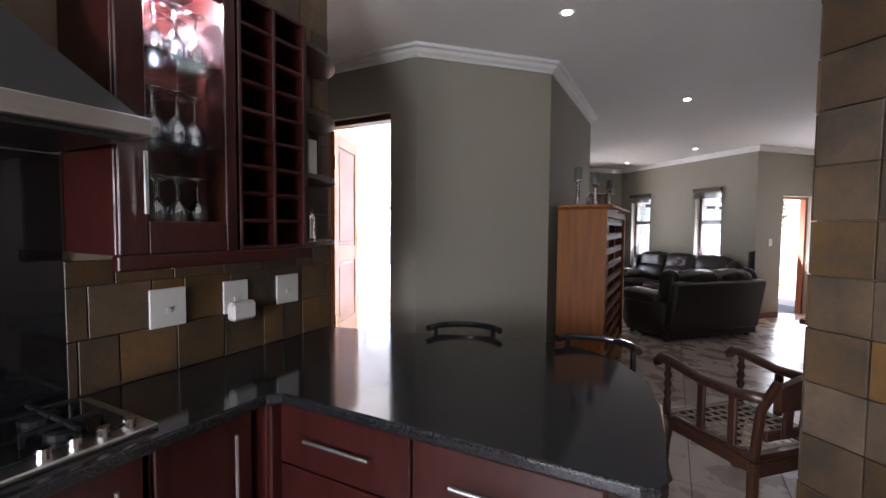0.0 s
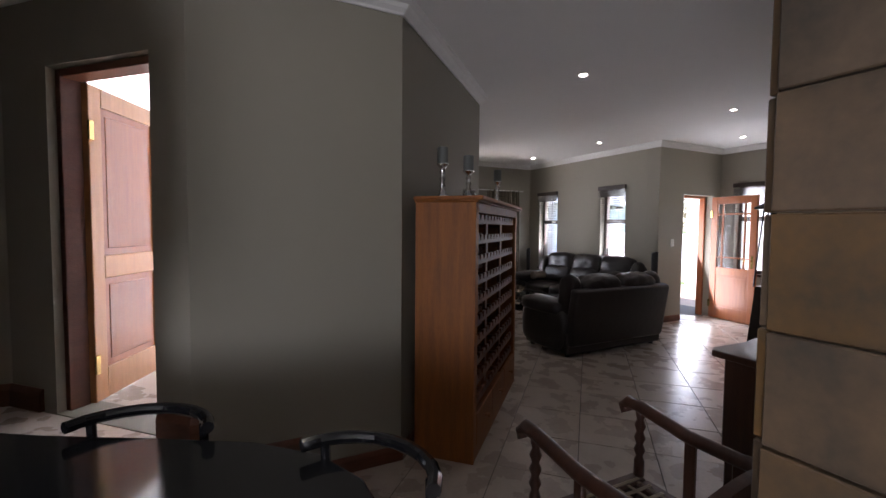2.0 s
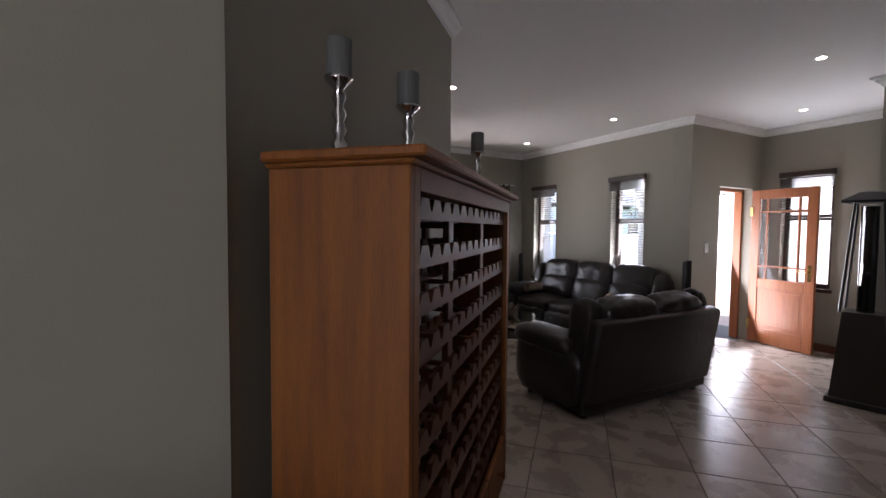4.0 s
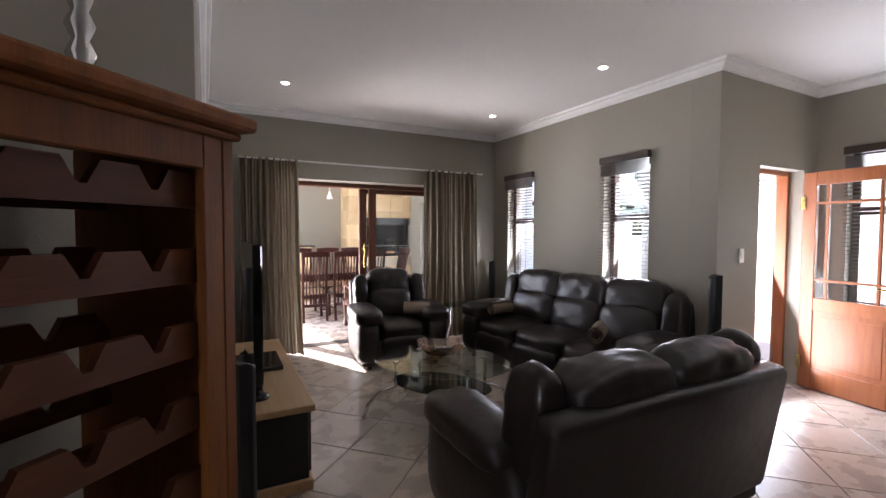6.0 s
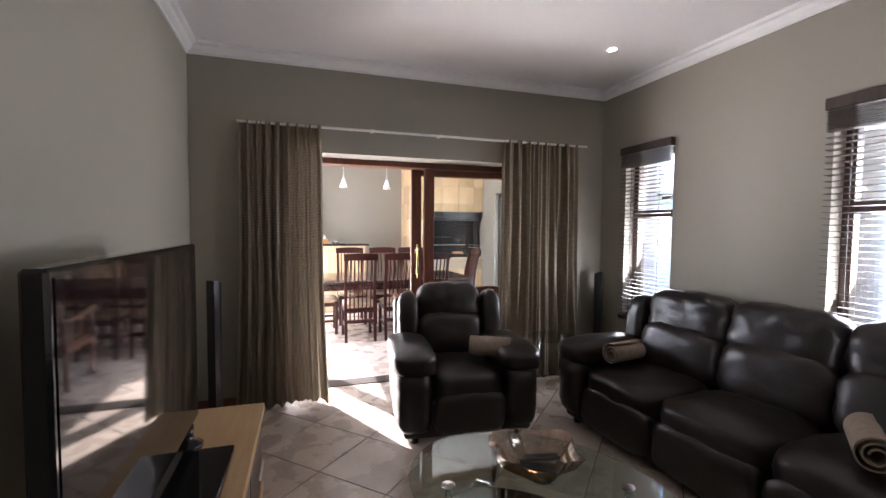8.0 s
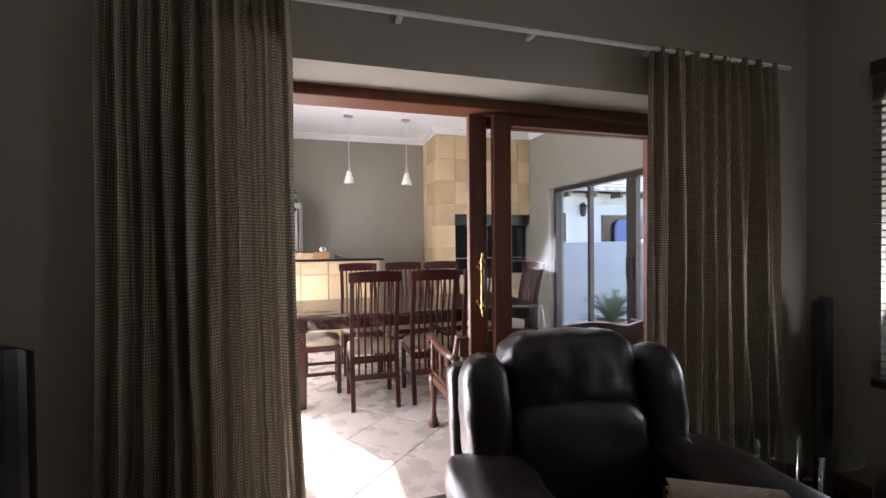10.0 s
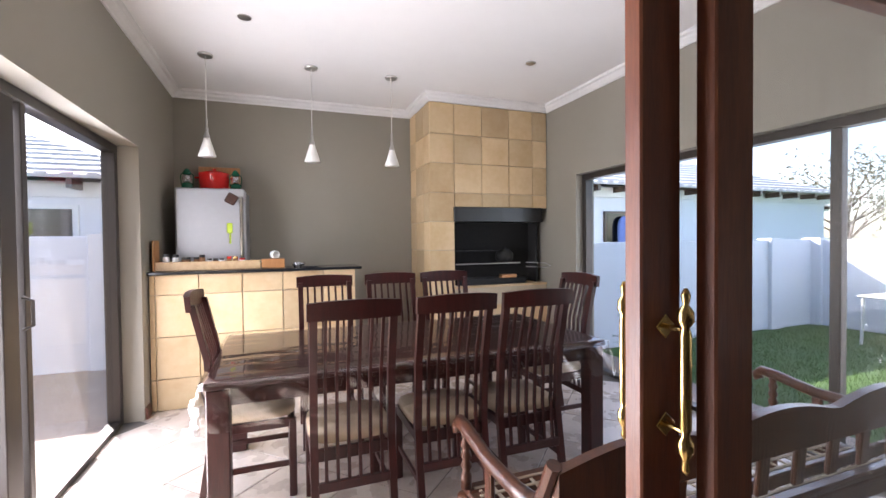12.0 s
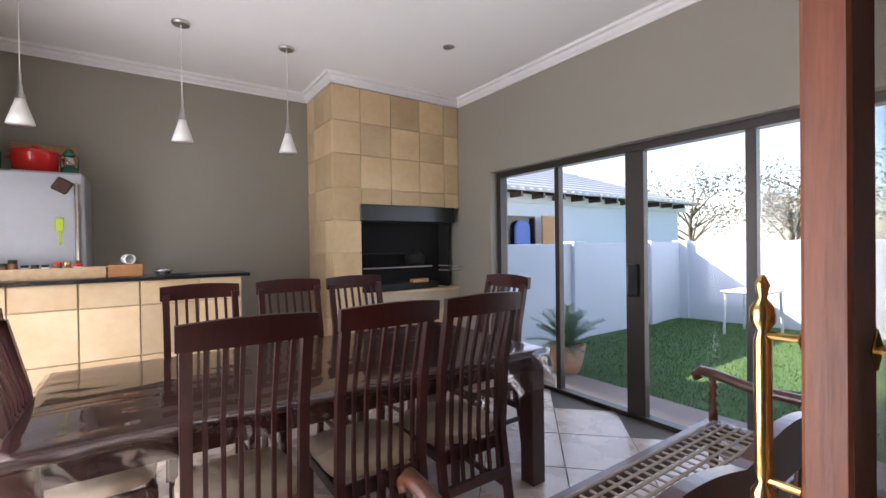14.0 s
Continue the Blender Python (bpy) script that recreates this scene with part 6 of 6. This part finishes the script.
for x, h, body, lid, r in jars:
    j = thing("spice_jar", pose(3.32 + x, 12.315, 1.186), "small spice jar with a coloured lid in the tray", "jar", "spice jars on the bar")
    part("jar", lathe([(r, 0), (r, h * 0.75), (r * 0.85, h * 0.8)], 14), body, j)
    part("lid", lathe([(r * 0.95, h * 0.8), (r * 0.95, h), (0, h)], 14), lid, j)
solo("wooden_crate", box(0, 0.2, 0, 0.14, 0, 0.085, 0.004), M_DOORLIGHT, "small brown wooden crate on the bar", "crate", pose(4.15, 12.25, 1.173))
solo("white_bowl", lathe([(0.05, 0), (0.085, 0.03), (0.09, 0.05), (0, 0.052)], 18), M_PAPER, "pale stone bowl behind the spice tray", "bowl", pose(4.06, 12.34, 1.19), smooth=True)
mug = thing("white_mug", pose(4.25, 12.31, 1.259), "white mug lying on the crate", "mug")
part("body", moved(lathe([(0.03, 0), (0.035, 0.005), (0.035, 0.08), (0.03, 0.08), (0.028, 0.01), (0, 0.01)], 18), pose(0, 0.05, 0.036, 90, 0, 20)), M_PLASTIC, mug, smooth=True)
solo("glass_dish", lathe([(0.04, 0), (0.06, 0.03), (0.063, 0.045), (0.058, 0.045), (0.038, 0.006), (0, 0.006)], 16), M_GOBLET, "small clear glass dish on the bar", "dish", pose(4.47, 12.26, 1.173), smooth=True)
solo("phone", box(0, 0.14, 0, 0.07, 0, 0.01, 0.003), M_BLACK, "black phone lying on the bar", "phone", pose(4.5, 12.2, 1.173, 0, 0, 5))


def pendant(x, y):
    p = thing("pendant_lamp", pose(x, y, HD), "small pendant lamp with a white cone shade", "pendant lamp", "pendants over the bar")
    part("canopy", lathe([(0.055, -0.02), (0.06, -0.012), (0.06, 0)], 20), M_STEEL, p)
    part("cord", tube([(0, 0, -0.02), (0, 0, -0.56)], 0.004, 6), M_PLASTIC, p)
    part("stem", lathe([(0.012, -0.66), (0.014, -0.64), (0.009, -0.62), (0.009, -0.55)], 10), M_STEEL, p)
    part("holder", lathe([(0.026, -0.715), (0.026, -0.70), (0.016, -0.67), (0.012, -0.655)], 14), M_STEEL, p)
    part("shade", lathe([(0.072, -0.87), (0.050, -0.80), (0.034, -0.75), (0.024, -0.71), (0.021, -0.71), (0.031, -0.75), (0.047, -0.80), (0.068, -0.868)], 24), M_SHADE, p, "frosted white glass cone", True)


for x in (3.74, 4.605, 5.36):
    pendant(x, 12.177)


def pot_plant(x, y):
    p = thing("potted_cycad", pose(x, y, GZ + 0.06), "leafy cycad in a round terracotta pot", "plant")
    part("pot", lathe([(0.13, 0), (0.17, 0.1), (0.2, 0.24), (0.21, 0.3), (0.185, 0.3), (0.17, 0.26), (0, 0.26)], 24), M_TERRA, p, smooth=True)
    rg = random.Random(12)
    for k in range(34):
        a, lift, L = rg.uniform(0, 6.28), rg.uniform(0.25, 1.3), rg.uniform(0.42, 0.62)
        bm = bmesh.new()
        pts = []
        for i in range(9):
            t = i / 8
            r = L * t * math.cos(lift) * (1 + 0.2 * t)
            z = 0.27 + L * t * math.sin(lift) - 0.16 * t * t
            pts.append(Vector((r * math.cos(a), r * math.sin(a), z)))
        add_tube(bm, pts, 0.006, 4, 0.002)
        side = Vector((-math.sin(a), math.cos(a), 0))
        for i in range(1, 9):
            d = (pts[i] - pts[i - 1]).normalized()
            for s in (-1, 1):
                for q in (0, 0.5):
                    b = pts[i - 1].lerp(pts[i], q)
                    tip = b + (side * s * 0.8 + d * 0.6 + Vector((0, 0, 0.15))) * 0.11
                    bm.faces.new([bm.verts.new(v) for v in (b, b + d * 0.016, tip, b - d * 0.004)])
        part("frond", bm, M_LEAF, p)


pot_plant(8.15, 11.62)
bm = bmesh.new()
rg = random.Random(9)
for k in range(26000):
    x, y = rg.uniform(8.16, 12.8), rg.uniform(7.6, 12.6)
    h, a = rg.uniform(0.02, 0.05), rg.uniform(0, 6.28)
    dx, dy = 0.004 * math.cos(a), 0.004 * math.sin(a)
    bm.faces.new([bm.verts.new((x - dx, y - dy, GZ)), bm.verts.new((x + dx, y + dy, GZ)), bm.verts.new((x + rg.uniform(-0.02, 0.02), y + rg.uniform(-0.02, 0.02), GZ + h))])
solo("grass", bm, M_BLADE, "short green lawn grass", "grass", kind="stuff")
lt = thing("garden_table", pose(12.2, 11.3, GZ), "white plastic garden table on the lawn", "table")
part("tabletop", box(-0.4, 0.4, -0.3, 0.3, 0.66, 0.69, 0.01), M_PLASTIC, lt)
for sx in (-0.35, 0.35):
    for sy in (-0.25, 0.25):
        part("leg", tube([(sx, sy, 0.66), (sx * 1.05, sy * 1.05, 0)], 0.02), M_PLASTIC, lt)

# ---- slate tiles on the pier and over the worktop ----
rs = random.Random(21)
pier = thing("slate_cladding", pose(0, 0, 0), "rust and charcoal slate tiles on the pier", "cladding", kind="structure")
for j in range(15):
    for k in range(8):
        y1 = 0.766 - 0.196 * k
        z0 = 0.125 + 0.2 * (j - 1)
        t = box(1.594 - rs.uniform(0, 0.006), 1.618, y1 - 0.192, y1, max(0, z0), min(H, z0 + 0.196), 0.003)
        part("tile", t, M_SLATE, pier)
for j in range(15):
    z0 = 0.125 + 0.2 * (j - 1)
    part("tile", box(1.62, 1.92, 0.772, 0.79 + rs.uniform(0, 0.004), max(0, z0), min(H, z0 + 0.196), 0.003), M_SLATE, pier)
spl = thing("slate_splashback", KM, "rust brown slate tiles over the worktop", "splashback", kind="structure")
for z0, z1 in ((0.932, 1.11), (1.113, 1.285), (1.288, 1.37), (1.373, 1.55), (1.553, 1.73), (1.733, 1.91), (1.913, 2.1), (2.103, 2.3), (2.303, 2.5), (2.503, 2.7), (2.703, 2.86)):
    x = 0.0
    k = rs.uniform(-0.1, 0)
    while x < (1.18 if z0 < 1.37 else 0.44):
        w = rs.choice((0.2, 0.2, 0.21, 0.12))
        x1 = min(x + w, 1.19 if z0 < 1.37 else 0.45)
        part("tile", box(x + 0.002, x1 - 0.002, 0.001, 0.012 + rs.uniform(0, 0.003), z0, z1, 0.002), M_SLATE, spl)
        x = x1
part("glass_panel", box(1.19, 2.1, 0.002, 0.012, 0.932, 1.70, 0), M_BLACKGLOSS, spl)

# ---- floor tiles, laid on the diagonal ----
P = 0.49
tile_me = box(-P / 2 + 0.003, P / 2 - 0.003, -P / 2 + 0.003, P / 2 - 0.003, -0.008, 0.0, 0.002)
floor_ob = bpy.data.objects["floor_base"]
tile0 = finish("tile", tile_me, M_TILE, floor_ob)
near, far = [], []
ux, uy = Vector((S, S)), Vector((-S, S))
org = Vector((5.746, 3.982))
for i in range(-30, 31):
    for j in range(-30, 31):
        c = org + ux * (i + 0.5) * P + uy * (j + 0.5) * P
        if not (-2.9 < c.x < 9.0 and -3.0 < c.y < 13.6):
            continue
        if c.y > 8.5 and not (3.0 < c.x < 7.6):
            continue
        if c.x > 7.4 and c.y > 5.2 or c.x < 2.9 and c.y > 4.1 or c.x + c.y * -1 < -1.5 and c.x < 2.8 and c.y > 2.9:
            continue
        (near if (2.3 < c.x < 7.6 and 2.2 < c.y < 12.7) else far).append(c)
near.sort(key=lambda c: abs(c.x - 4.8))
far += near[290:]
near = near[:290]
for k, c in enumerate(near):
    ob = tile0 if k == 0 else new("tile", tile0.data)
    ob.parent = floor_ob
    ob.matrix_local = pose(c.x, c.y, 0, 0, 0, 45)
bm = bmesh.new()
for c in far:
    q = P / 2 - 0.003
    vs = [c + ux * a + uy * b for a, b in ((-q, -q), (q, -q), (q, q), (-q, q))]
    top = [bm.verts.new((v.x, v.y, 0)) for v in vs]
    low = [bm.verts.new((v.x, v.y, -0.008)) for v in vs]
    bm.faces.new(top)
    for n in range(4):
        bm.faces.new((low[n], low[(n + 1) % 4], top[(n + 1) % 4], top[n]))
rest = finish("tile_field", bm, M_TILE, floor_ob)
rest["kind"] = "stuff"
